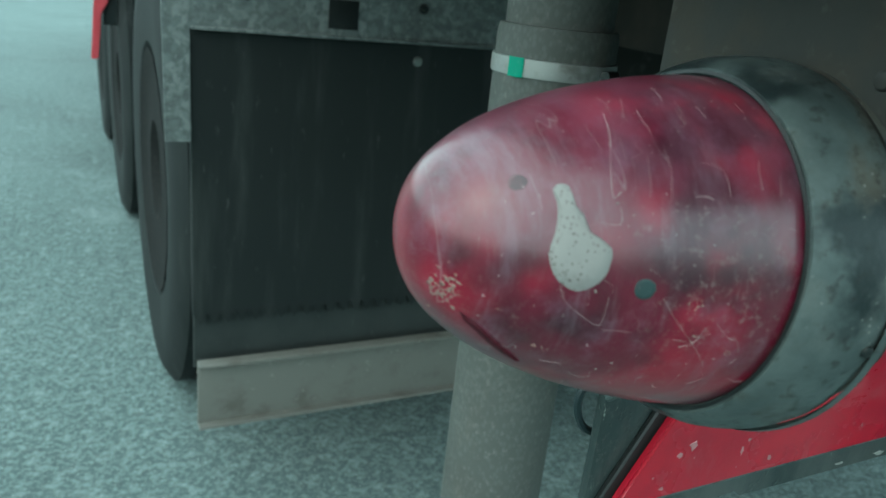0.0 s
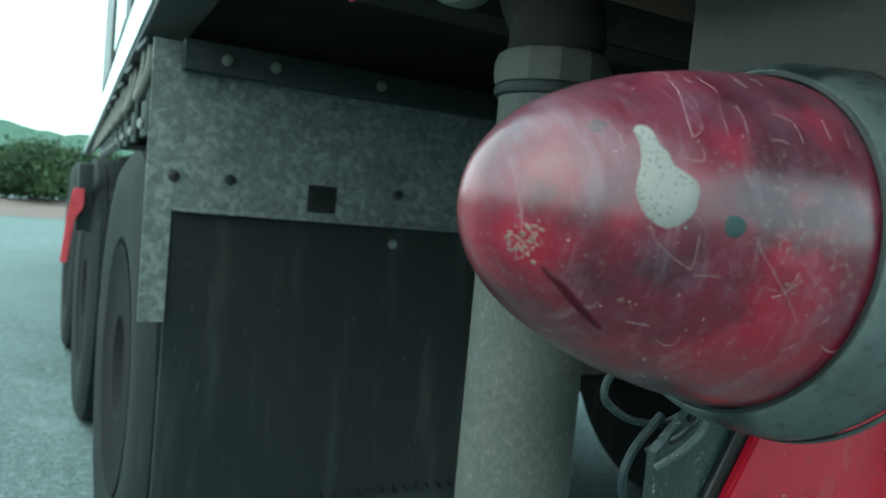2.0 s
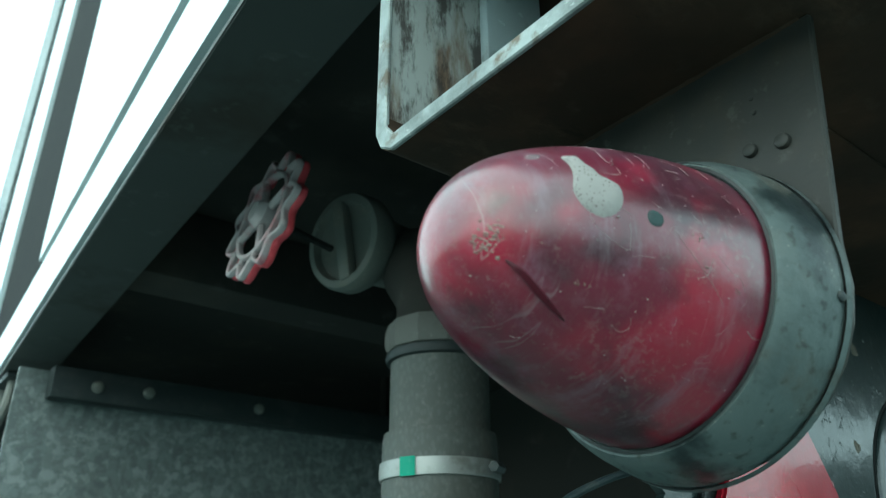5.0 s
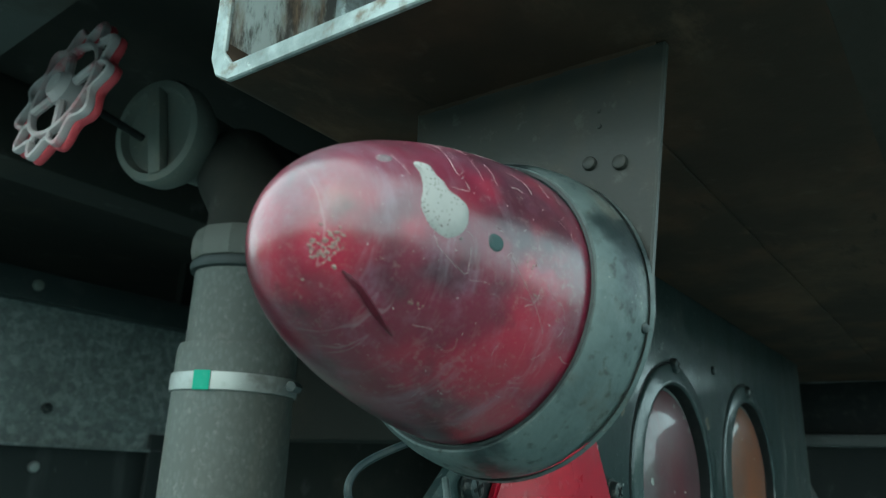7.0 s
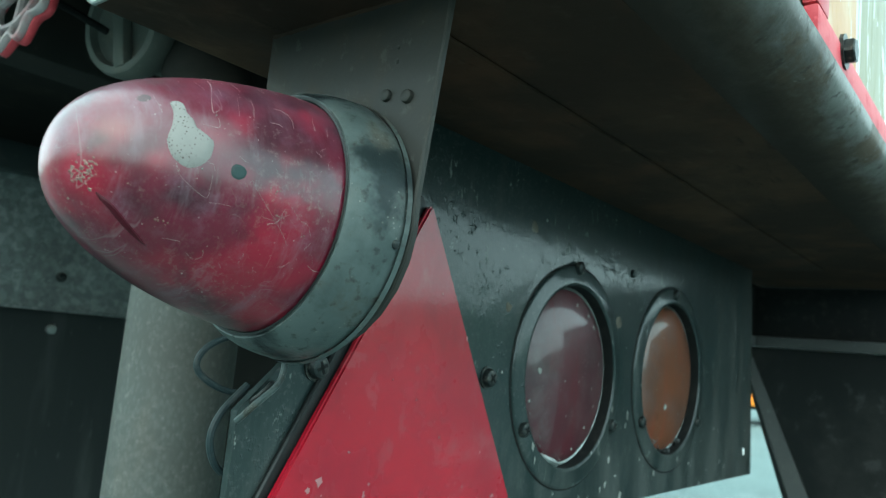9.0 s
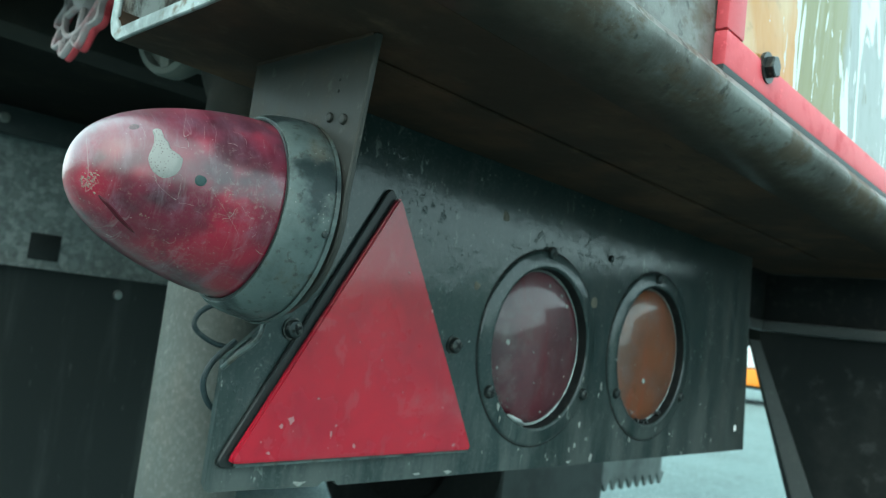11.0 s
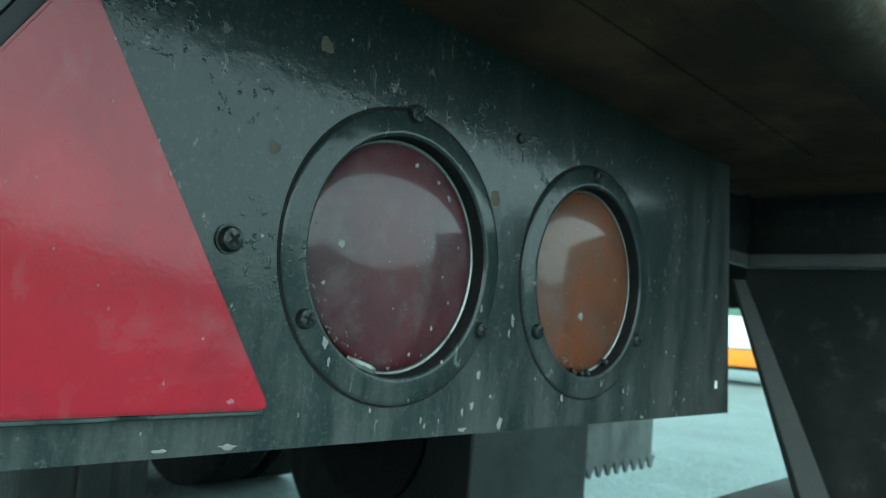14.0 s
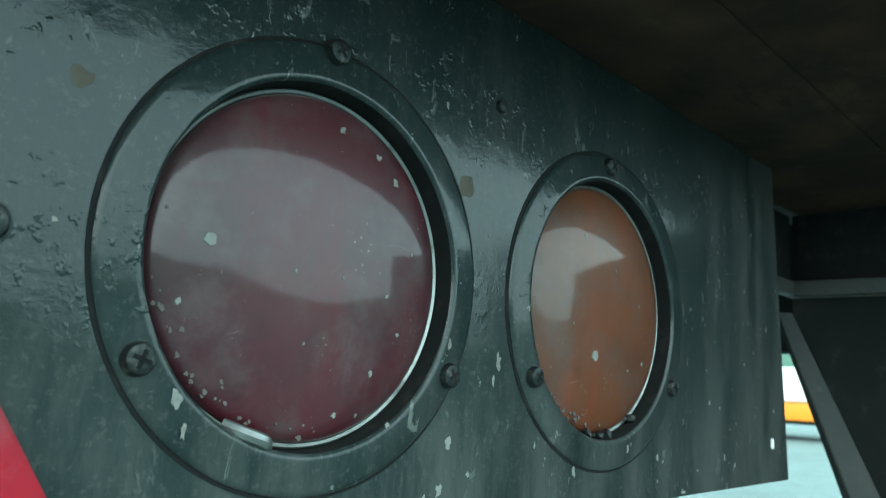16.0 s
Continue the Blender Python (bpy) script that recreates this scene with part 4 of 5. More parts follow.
# ---- round tail lamps ----


def tail_lamp(cx, cz, k, glass, label, name, screws):
    """A round lamp behind a screwed flange; k: its size, screws: their places about the centre."""
    t = thing(name, label, "lamp", "round tail lamps")
    m = frame_of((cx, PY, cz), (0, -1, 0)) @ Matrix.Diagonal((k, k, 1, 1))
    part("gasket", lathe([(0.0800, 0.0), (0.0800, 0.0003), (0.0783, 0.0005), (0.0783, 0.0)], m, 72), MATT, t, "black gasket line")
    part("flange", roughen(lathe([(0.0787, 0.0), (0.0786, 0.0010), (0.0778, 0.0018), (0.0766, 0.0021), (0.0672, 0.0030), (0.0660, 0.0031), (0.0650, 0.0027), (0.0644, 0.0018)], m, 96), 0.0002, 60), DARK_PAINT, t, "dark painted flange ring")
    part("inner_wall", lathe([(0.0646, 0.0020), (0.0643, 0.0), (0.0640, -0.0090), (0.0606, -0.0094)], m, 96), MATT, t, "black inner wall")
    part("bright_ring", lathe([(0.0639, -0.0082), (0.0637, -0.0066), (0.0630, -0.0060), (0.0620, -0.0066), (0.0617, -0.0082)], m, 96), BRIGHT, t, "thin bright retaining ring")
    rise = lambda r: -0.0072 + 0.0098 * math.sqrt(max(0.0, 1 - (r / 0.0618) ** 2))
    prof = [(0.0618, -0.0078)] + [(0.0618 * math.cos(a), rise(0.0618 * math.cos(a))) for a in (radians(6 * j) for j in range(0, 16))]
    prof[-1] = (0.0, rise(0.0))
    dome = part("lens", lathe(prof, m, 96), glass, t)
    chips = ((-0.043, 0.002, 0.0032), (0.006, 0.051, 0.0021), (0.024, 0.045, 0.0018), (0.033, 0.037, 0.0024), (-0.050, -0.018, 0.0017), (0.026, -0.037, 0.0014), (0.030, -0.008, 0.0011), (0.008, -0.004, 0.0010), (0.012, -0.052, 0.0016), (-0.012, -0.004, 0.0011), (0.038, -0.022, 0.0013), (0.043, 0.010, 0.0010), (-0.006, -0.028, 0.0009))
    if glass is LENS_AMBER:
        chips = ((-0.012, -0.024, 0.0040), (0.030, 0.004, 0.0014), (0.020, -0.030, 0.0012), (-0.030, -0.010, 0.0010), (0.006, 0.020, 0.0010), (0.036, -0.026, 0.0012), (-0.020, 0.034, 0.0012))
    for j, (dx, dz, r) in enumerate(chips):
        flake(dome, "lens_chip", cx + dx * k, cz + dz * k, PY - rise(math.hypot(dx, dz)) + 0.0003, r, j, FLAKE, "pale dried chip", 0.8, 0.0006)
    crust = random.Random(int(cx * 1000))
    for j in range(26):
        g = radians(crust.gauss(228, 26))
        q = 0.0600 - abs(crust.gauss(0, 0.0028))
        dx, dz = q * math.cos(g), q * math.sin(g)
        flake(dome, "rim_crust", cx + dx * k, cz + dz * k, PY - rise(q) + 0.0002, crust.uniform(0.0006, 0.0017), 700 + j, DUST_CRUST, "dried dust along the lens rim", 1.0, 0.0004)
    for dx, dz in screws:
        screw_head((cx + dx, PY - 0.0024, cz + dz), 0.0050, (0, -1, 0), t, "screw")
    if glass is LENS_STOP:
        part("clip", sweep([(cx - 0.031, PY + 0.003, cz - 0.0555), (cx - 0.025, PY - 0.0015, cz - 0.0580), (cx - 0.018, PY - 0.0020, cz - 0.0605), (cx - 0.015, PY + 0.0030, cz - 0.0630)], 0.0024, 8), BRIGHT, t, "small bright lens clip")
    else:
        for dx, dz, r in ((-0.012, -0.0645, 0.0030), (0.000, -0.0660, 0.0028), (0.007, -0.0655, 0.0034), (0.031, -0.0570, 0.0030)):
            bm = bmesh.new()
            bmesh.ops.create_icosphere(bm, subdivisions=1, radius=r, matrix=Matrix.Translation((cx + dx, PY + 0.003, cz + dz)))
            part("sealant_lump", roughen(bm, 0.0010, 400), BLACK, t, "dark lump of sealant")
    return t


tail_lamp(0.2768, 1.0775, 1.006, LENS_STOP, "dark crimson round tail lamp on the panel", "stop_lamp", ((-0.0025, 0.0780), (-0.0628, -0.0364), (0.0650, -0.0363)))
tail_lamp(0.4628, 1.0807, 1.051, LENS_AMBER, "amber round turn lamp beside the red one", "turn_lamp", ((-0.0030, 0.0764), (-0.0642, -0.0379), (0.0666, -0.0396)))

# ---- the bullet-shaped side marker lamp ----
AX = Vector((-1, 0.045, 0.078)).normalized()
UP = (Vector((0, 0, 1)) - AX * AX.z).normalized()
SIDE = -AX.cross(UP)
SEAM = Vector((-0.0433, -0.0411, 1.1300))
R0, LEN = 0.0431, 0.0764


def bullet(s):
    return R0 * (1 - max(0.0, min(1.0, s / LEN)) ** 1.4147) ** 0.42


def on_lens(s, phi, off=0.0):
    """A place on the lens: s along the axis from the seam, phi round it from the rear towards the top."""
    n = (SIDE * math.cos(phi) + UP * math.sin(phi))
    e = 1e-4
    slope = (bullet(s + e) - bullet(s - e)) / (2 * e)
    nrm = (n - AX * slope).normalized()
    return SEAM + AX * s + n * bullet(s) + nrm * off


LM = Matrix.Translation(SEAM) @ Matrix((SIDE, UP, AX)).transposed().to_4x4()
marker = thing("marker_lamp", "dusty red bullet-shaped marker lamp in a zinc housing", "lamp")
steps = [LEN * (1 - (1 - k / 48) ** 2.2) for k in range(49)]
outer = [(bullet(s), s) for s in steps]
outer[-1] = (0.0, LEN)
inner = [(max(0.0, r - 0.0024), s * 0.965) for r, s in outer]
inner[-1] = (0.0, LEN * 0.965)
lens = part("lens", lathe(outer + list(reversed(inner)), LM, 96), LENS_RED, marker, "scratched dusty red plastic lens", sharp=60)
housing = part("housing", roughen(lathe([(0.0420, -0.001), (0.0442, 0.0006), (0.0452, 0.0006), (0.0470, -0.0020), (0.0488, -0.0070), (0.0500, -0.0130), (0.0506, -0.0180), (0.0502, -0.0215), (0.0485, -0.0228), (0.0, -0.0228)], LM, 96), 0.0005, 55), HOUSING, marker, "weathered grey-green housing ring")
part("seam_gap", lathe([(0.0441, 0.0001), (0.0446, 0.0010), (0.0437, 0.0012)], LM, 96), BLACK, marker, "dark seam")
part("reflector", lathe([(0.0400, 0.002), (0.028, 0.0035), (0.012, 0.006), (0.0, 0.006)], LM, 48), WHITE, marker, "pale inner reflector")
part("bulb", lathe([(0.009, 0.004), (0.009, 0.016), (0.006, 0.018), (0.0095, 0.026), (0.0085, 0.034), (0.004, 0.039), (0, 0.040)], LM, 24), BRIGHT, marker, "small bulb in its socket")
part("band", lathe([(0.0512, -0.0205), (0.0516, -0.0225), (0.0500, -0.0232)], LM, 96), HOUSING, marker, "thin edge band")
screw_head(Vector((-0.0275, -0.0915, 1.1205)), 0.0016, (-0.4, -0.9, -0.1), marker, "screw", SCREW, False)


def patch(name, s0, phi0, outline, material, label, off=0.0005, rings=5, thick=0.0006):
    """A thin crust on the lens: outline in metres about (s0, phi0), along the axis and upwards."""
    bm = bmesh.new()
    pts = []
    n = len(outline)
    for k in range(n):
        a, b = Vector(outline[k]), Vector(outline[(k + 1) % n])
        before, after = Vector(outline[k - 1]), Vector(outline[(k + 2) % n])
        pts += [a, (a + b) * 0.5625 - (before + after) * 0.0625]
    n = len(pts)
    place = lambda u, v, o: on_lens(s0 + u, phi0 + v / max(0.012, bullet(s0 + u)), o)
    cu, cv = sum(q.x for q in pts) / n, sum(q.y for q in pts) / n
    top = [[bm.verts.new(place(cu, cv, off + thick))]]
    for k in range(1, rings + 1):
        f = k / rings
        top.append([bm.verts.new(place(cu + (q.x - cu) * f, cv + (q.y - cv) * f, (off + thick * (1 - f ** 4)) if k < rings else -0.0002)) for q in pts])
    for k in range(n):
        bm.faces.new((top[0][0], top[1][k], top[1][(k + 1) % n]))
    for a, b in zip(top[1:], top[2:]):
        for k in range(n):
            bm.faces.new((a[k], b[k], b[(k + 1) % n], a[(k + 1) % n]))
    return part(name, bm, material, lens, label)


MM = 0.001
blob = lambda pts: [(u * MM, v * MM) for u, v in pts]
jag = random.Random(3)
patch("splash", 0.0495, 0.15, blob([(1.12 * u + jag.uniform(-0.6, 0.6), v + jag.uniform(-0.6, 0.6)) for u, v in ((4.2, 15.6), (2.2, 15.4), (1.2, 12), (0.4, 9), (-0.8, 6.6), (-3.2, 5.2), (-5.6, 3.0), (-5.4, 0.0), (-4.9, -3.4), (-3.2, -5.8), (-0.6, -6.6), (2.2, -5.8), (4.4, -3.2), (5.2, 0.4), (4.6, 4.2), (4.2, 7.4), (4.5, 11), (4.9, 13.6))]), DUST_SPLASH, "dried white drip")
patch("dab", 0.0360, 0.02, blob([(2.4, 0.3), (1.8, 1.9), (0, 2.5), (-1.9, 1.7), (-2.5, 0), (-1.6, -1.9), (0.2, -2.6), (2.0, -1.6)]), TEAL_DAB, "grey-green dab", thick=0.0002, off=0.0001)
rnd = random.Random(8)
for k in range(60):
    s, phi = 0.0708 + rnd.gauss(0, 0.0014), -0.56 + rnd.gauss(0, 0.17)
    r = rnd.uniform(0.2, 0.75)
    w = [(r * rnd.uniform(0.5, 1.3) * math.cos(a), r * rnd.uniform(0.5, 1.3) * math.sin(a)) for a in (0.0, 0.9, 1.8, 2.7, 3.6, 4.5, 5.4)]
    patch("scab", min(s, 0.0726), phi, blob(w), SCAB, "scaly brown scab", thick=0.00007, off=0.00003, rings=2)
patch("crack", 0.0582, -0.82, blob([(8.4, 3.0), (5.0, 3.0), (1.0, 1.4), (-4.0, -1.0), (-8.0, -3.2), (-8.6, -3.9), (-4.0, -2.7), (1.2, -0.7), (5.2, 1.3), (8.6, 2.3)]), CRACK, "long dark gouge", thick=0.0001)
patch("dab", 0.0607, 0.73, blob([(2.0, 0.3), (0.8, 2.2), (-1.2, 1.8), (-2.2, -0.2), (-0.8, -1.8), (1.2, -1.6)]), GREY_DAB, "faint grey dab", thick=0.00005, off=0.00002)


def hairline(points, width=0.00009):
    """A fine raised scratch along (s in millimetres, phi) places on the lens."""
    pts = [on_lens(s * MM, phi, 0.00003) for s, phi in points]
    part("scratch", sweep(pts, width * 0.45, 5, None, 5), SCRATCH, lens, "fine pale scratch")


hairline([(52.3, -0.04), (50.9, -0.14), (47.1, -0.22), (42.7, -0.27), (42.4, -0.2), (42.7, -0.07)], 0.00010)
hairline([(41.4, -0.3), (38.7, -0.28), (35.8, -0.27)], 0.00009)
hairline([(31.7, -0.02), (28.3, -0.12), (22.6, -0.25), (17.6, -0.36), (14.9, -0.43)])
hairline([(20.0, -0.16), (21.2, -0.27), (23.9, -0.31)], 0.00016)
hairline([(26.3, -0.27), (21.6, -0.27)])
hairline([(18.1, -0.13), (13.8, -0.21), (11.4, -0.22), (9.0, -0.3)])
hairline([(5.8, -0.51), (3.2, -0.535), (0.8, -0.53)], 0.00018)
hairline([(14.8, -0.6), (13.4, -0.58), (12.3, -0.53)])
hairline([(40.5, -0.8), (37.7, -0.82), (36.3, -0.76), (37.1, -0.7)])
hairline([(39.8, 1.18), (41.2, 0.98), (43.3, 0.73), (43.7, 0.56), (41.9, 0.59)], 0.00018)
hairline([(35.2, 0.8), (36.0, 0.6), (36.8, 0.35)])
hairline([(26.5, 0.55), (24.2, 0.55), (22.8, 0.53)], 0.00020)
hairline([(46.8, 0.4), (42.5, 0.39), (42.4, 0.49)], 0.00014)
hairline([(23.8, 0.74), (21.5, 0.73), (19.2, 0.69)])
hairline([(58.4, 0.79), (57.7, 0.63), (56.8, 0.49)])
rnd = random.Random(17)
for k in range(40):
    high = k < 16
    s, phi = (rnd.uniform(4, 44), rnd.uniform(0.5, 1.4)) if high else (rnd.uniform(4, 56), rnd.uniform(-1.3, 0.5))
    way = rnd.choice((1.45, 1.7, 1.6)) if high else rnd.uniform(0, 6.3)
    line = []
    for _ in range(rnd.randint(3, 5)):
        line.append((max(1.0, min(60.0, s)), phi))
        step = rnd.uniform(0.6, 2.2) * (1.5 if high else 0.8)
        s += step * math.cos(way)
        phi += step * math.sin(way) * MM / max(0.014, bullet(s * MM))
        way += rnd.uniform(-0.25, 0.25) if high else rnd.uniform(-0.9, 0.9)
    hairline(line, rnd.uniform(0.00004, 0.00011))
for s, phi, r in ((51.0, -0.62, 1.0), (24.2, -0.03, 0.9), (12.2, -0.32, 0.9), (61.2, -0.41, 0.5), (21.5, -0.26, 0.8)):
    for k in range(7):
        q = rnd.uniform(0.2, 0.6) * r
        patch("dried_fleck", (s + rnd.gauss(0, r)) * MM, phi + rnd.gauss(0, 0.03 * r), blob([(q * rnd.uniform(0.4, 1.2) * math.cos(a), q * rnd.uniform(0.4, 1.2) * math.sin(a)) for a in (0, 1.05, 2.1, 3.14, 4.2, 5.25)]), SCAB, "dried brown fleck", thick=0.0001, off=0.00004, rings=2)
for k in range(70):
    s, phi = rnd.uniform(0.003, 0.068), rnd.uniform(-1.25, 1.35)
    r = rnd.uniform(0.08, 0.30)
    q = rnd.uniform(0.5, 1.6)
    patch("pale_speck", s, phi, blob([(r * q, 0), (0.3 * r, r), (-r * q, 0.2 * r), (0, -r)]), SPECK, "tiny pale speck", thick=0.00008, off=0.00003, rings=2)
for k in range(14):
    s, phi = 0.0495 + rnd.gauss(0, 0.006), 0.18 + rnd.gauss(0, 0.22)
    r = rnd.uniform(0.12, 0.32)
    patch("droplet", s, phi, blob([(r, 0), (0, r), (-r, 0), (0, -r)]), DUST_SPLASH, "tiny white droplet", thick=0.0002, rings=2)

# ---- hanging bracket behind the marker lamp ----
bracket = thing("lamp_bracket", "grey steel hanging bracket welded under the beam", "bracket")
XB = -0.0195
outline = [(0.0012, 1.2153), (-0.0995, 1.2153), (-0.0915, 1.139)] + [(-0.0410 + 0.0508 * math.cos(radians(a)), 1.1317 + 0.0508 * math.sin(radians(a))) for a in range(186, 361, 12)] + [(0.0015, 1.157)]
STRAP = make_plain("dusty_grey_bracket_steel", (0.027, 0.027, 0.024), 0.6, 0.15, (0.048, 0.040, 0.030), 35, 0.8, 0.08, 0.35)
part("plate", prism([(XB, y, z) for y, z in outline], (0.0035, 0, 0), 0.0007, 1), STRAP, bracket)
for y, z, r in ((-0.083, 1.1760, 0.0026), (-0.0725, 1.1778, 0.0024), (-0.076, 1.1905, 0.0009), (-0.076, 1.1960, 0.0008)):
    screw_head((XB, y, z), r, (-1, 0, 0), bracket, "rivet", STRAP, False)
part("weld_bead", roughen(sweep([(XB + 0.0015, y, 1.2157) for y in (0.0, -0.02, -0.04, -0.06, -0.096)], 0.0022, 8), 0.0008, 300), UNDER, bracket, "rough weld bead")

cable = thing("lamp_cable", "grey cable looping down from the marker lamp", "cable")
part("sheath", sweep([(0.020, 0.012, 1.094), (0.004, 0.018, 1.089), (-0.016, 0.022, 1.080), (-0.021, 0.022, 1.070), (-0.010, 0.020, 1.062), (0.004, 0.018, 1.060), (0.010, 0.014, 1.064)], 0.0015, 10), WIRE, cable)
part("tie", sweep([(-0.006, 0.014, 1.052), (-0.001, 0.004, 1.060), (0.006, 0.004, 1.066), (0.004, 0.014, 1.056), (-0.006, 0.014, 1.052)], 0.0013, 8), BLACK, cable, "black cable tie")
part("tail", sweep([(0.002, 0.016, 1.064), (-0.010, 0.016, 1.052), (-0.014, 0.016, 1.040), (-0.008, 0.016, 1.028), (0.006, 0.016, 1.022)], 0.0017, 8), WIRE, cable, "cable tail behind the panel")

# ---- vertical discharge pipe with its clamp, elbow and valve ----
PX, PYY = 0.153, 0.31
UNION = make_plain("dull_union_metal", (0.085, 0.086, 0.078), 0.65, 0.1, (0.050, 0.040, 0.030), 40, 0.8)
pipe = thing("discharge_pipe", "dusty grey vertical hose pipe with a band clamp", "pipe")
part("hose", lathe([(0.0, 0.24), (0.0455, 0.24), (0.0460, 0.25), (0.0462, 0.9), (0.0462, 1.160), (0.0450, 1.166), (0.0408, 1.1665)], Matrix.Translation((PX, PYY, 0)), 64), PIPE, pipe, "grey hose")
part("upper_pipe", lathe([(0.0410, 1.160), (0.0410, 1.238), (0.0410, 1.245)], Matrix.Translation((PX, PYY, 0)), 64), PIPE, pipe, "narrower steel pipe")
part("union", lathe([(0.0410, 1.232), (0.0450, 1.234), (0.0465, 1.240), (0.0465, 1.250), (0.0440, 1.258), (0.038, 1.260)], Matrix.Translation((PX, PYY, 0)), 12), UNION, pipe, "dusty union nut", sharp=20)
part("seal_ring", lathe([(0.0412, 1.224), (0.0445, 1.225), (0.0455, 1.229), (0.0445, 1.2325), (0.0412, 1.2335)], Matrix.Translation((PX, PYY, 0)), 48), SEAL, pipe, "black rubber seal ring")
part("elbow", sweep([(PX, PYY, 1.25), (PX, PYY, 1.285), (PX + 0.004, PYY + 0.03, 1.325), (PX + 0.05, PYY + 0.055, 1.338), (PX + 0.2, PYY + 0.06, 1.338), (PX + 0.6, PYY + 0.06, 1.338)], 0.038, 28), FLOOR_UNDER, pipe, "dark cast elbow")
clamp = part("band_clamp", lathe([(0.0462, 1.1300), (0.0480, 1.1303), (0.0484, 1.1360), (0.0480, 1.1430), (0.0462, 1.1433)], Matrix.Translation((PX, PYY, 0)), 64), ZINC, pipe, "dull zinc band clamp")
a = radians(-72)
part("clamp_screw", lathe([(0.0, -0.009), (0.0042, -0.009), (0.0042, 0.008), (0.003, 0.011), (0.0, 0.011)], frame_of((PX + 0.0525 * math.cos(a), PYY + 0.0525 * math.sin(a), 1.1368), (0.88, 0.47, 0)), 6), SCREW, clamp, "clamp screw")
bm = bmesh.new()
ring = [[bm.verts.new((PX + 0.0490 * math.cos(radians(g)), PYY + 0.0490 * math.sin(radians(g)), z)) for z in (1.1296, 1.1437)] for g in range(194, 211, 2)]
for p0, p1 in zip(ring, ring[1:]):
    bm.faces.new((p0[0], p1[0], p1[1], p0[1]))
part("tape", bm, GREEN_TAPE, clamp, "strip of green tape")

valve = thing("valve", "valve with a red hand wheel under the trailer", "valve")
VC = Vector((0.094, 0.37, 1.345))
VM = frame_of(VC, (-0.965, -0.22, -0.10)) @ Matrix.Scale(0.90, 4)
cap = part("end_cap", lathe([(0.0, -0.10), (0.034, -0.10), (0.037, -0.026), (0.046, -0.023), (0.0515, -0.013), (0.0515, 0.003), (0.049, 0.009), (0.042, 0.010), (0.039, 0.002), (0.032, -0.001), (0.0, -0.001)], VM, 48), CAST, valve, "dusty cast end cap")
part("cap_bar", box(-0.0075, 0.0075, -0.043, 0.043, 0.0, 0.012, 0.003), CAST, cap, "raised bar across the cap").matrix_world = VM @ pose(0, 0, 0, 0, 0, 6)
HC = Vector((0.009, 0.370, 1.346))
HM = frame_of(HC, (-0.985, -0.02, 0.17))
LOBES = 11


def wheel_line(radius, wave, thick, deep, seg=132, back=0.0):
    """A cast rim whose radius swells at each lobe."""
    bm = bmesh.new()
    rings = []
    for i in range(seg):
        a = 2 * math.pi * i / seg
        r = radius + wave * math.cos(LOBES * a)
        rings.append([bm.verts.new(HM @ Vector(((r + thick * math.cos(b)) * math.cos(a), (r + thick * math.cos(b)) * math.sin(a), back + deep * math.sin(b)))) for b in (2 * math.pi * k / 8 for k in range(8))])
    for i in range(seg):
        for k in range(8):
            bm.faces.new((rings[i][k], rings[(i + 1) % seg][k], rings[(i + 1) % seg][(k + 1) % 8], rings[i][(k + 1) % 8]))
    return bm


wheel = part("hand_wheel", wheel_line(0.0535, 0.0058, 0.0026, 0.0036), WHEEL_RED, valve, "worn red hand wheel with a scalloped rim")
part("painted_rim", wheel_line(0.0545, 0.0050, 0.0028, 0.0034, 132, -0.0058), RED_PAINT, wheel, "red painted back of the rim")
part("inner_ring", wheel_line(0.0400, 0.0, 0.0026, 0.0036), WHEEL_RED, wheel)
for k in range(LOBES):
    a = 2 * math.pi * (k + 0.5) / LOBES
    d = HM.to_3x3() @ Vector((math.cos(a), math.sin(a), 0))
    part("web", sweep([tuple(HC + d * 0.0400), tuple(HC + d * 0.044), tuple(HC + d * 0.0490)], 0.0026, 8), WHEEL_RED, wheel)
for k in range(4):
    a = 2 * math.pi * k / 4 + 0.3
    d = HM.to_3x3() @ Vector((math.cos(a), math.sin(a), 0))
    part("spoke", sweep([tuple(HC + d * 0.006), tuple(HC + d * 0.022), tuple(HC + d * 0.0385)], 0.0036, 8), WHEEL_RED, wheel)
part("hub", lathe([(0, -0.012), (0.013, -0.012), (0.014, 0.004), (0.009, 0.010), (0, 0.011)], HM, 16), WHEEL_RED, wheel)
part("stem", sweep([tuple(HC), tuple(HC + (HM.to_3x3() @ Vector((0, 0, -0.04)))), tuple(HC + (HM.to_3x3() @ Vector((0, 0, -0.070))))], 0.0032, 10), MATT, valve, "dark valve stem")

# ---- mud flap with its galvanised carrier ----
FY = 0.95
carrier = thing("flap_carrier", "spangled galvanised carrier plate over the mud flap", "plate")
part("plate", prism([(-0.062, FY, 0.930), (-0.026, FY, 0.930), (-0.026, FY, 1.094), (0.66, FY, 1.094), (0.66, FY, 1.333), (-0.066, FY, 1.333)], (0, 0.003, 0), 0.0006, 1), GALV, carrier)
part("fold", box(-0.026, 0.66, FY - 0.012, FY - 0.0005, 1.092, 1.096, 0.001), GALV, carrier, "folded lower edge")
part("top_bar", box(-0.028, 0.66, FY - 0.03, FY - 0.001, 1.292, 1.335, 0.003), SEAL, carrier, "dark bar along the top")
# A black block stands in for the slot, its shade in the colour.
part("slot", box(0.174, 0.221, FY - 0.003, FY - 0.0005, 1.106, 1.149, 0.001), BLACK, carrier, "black block standing in for a dark slot")
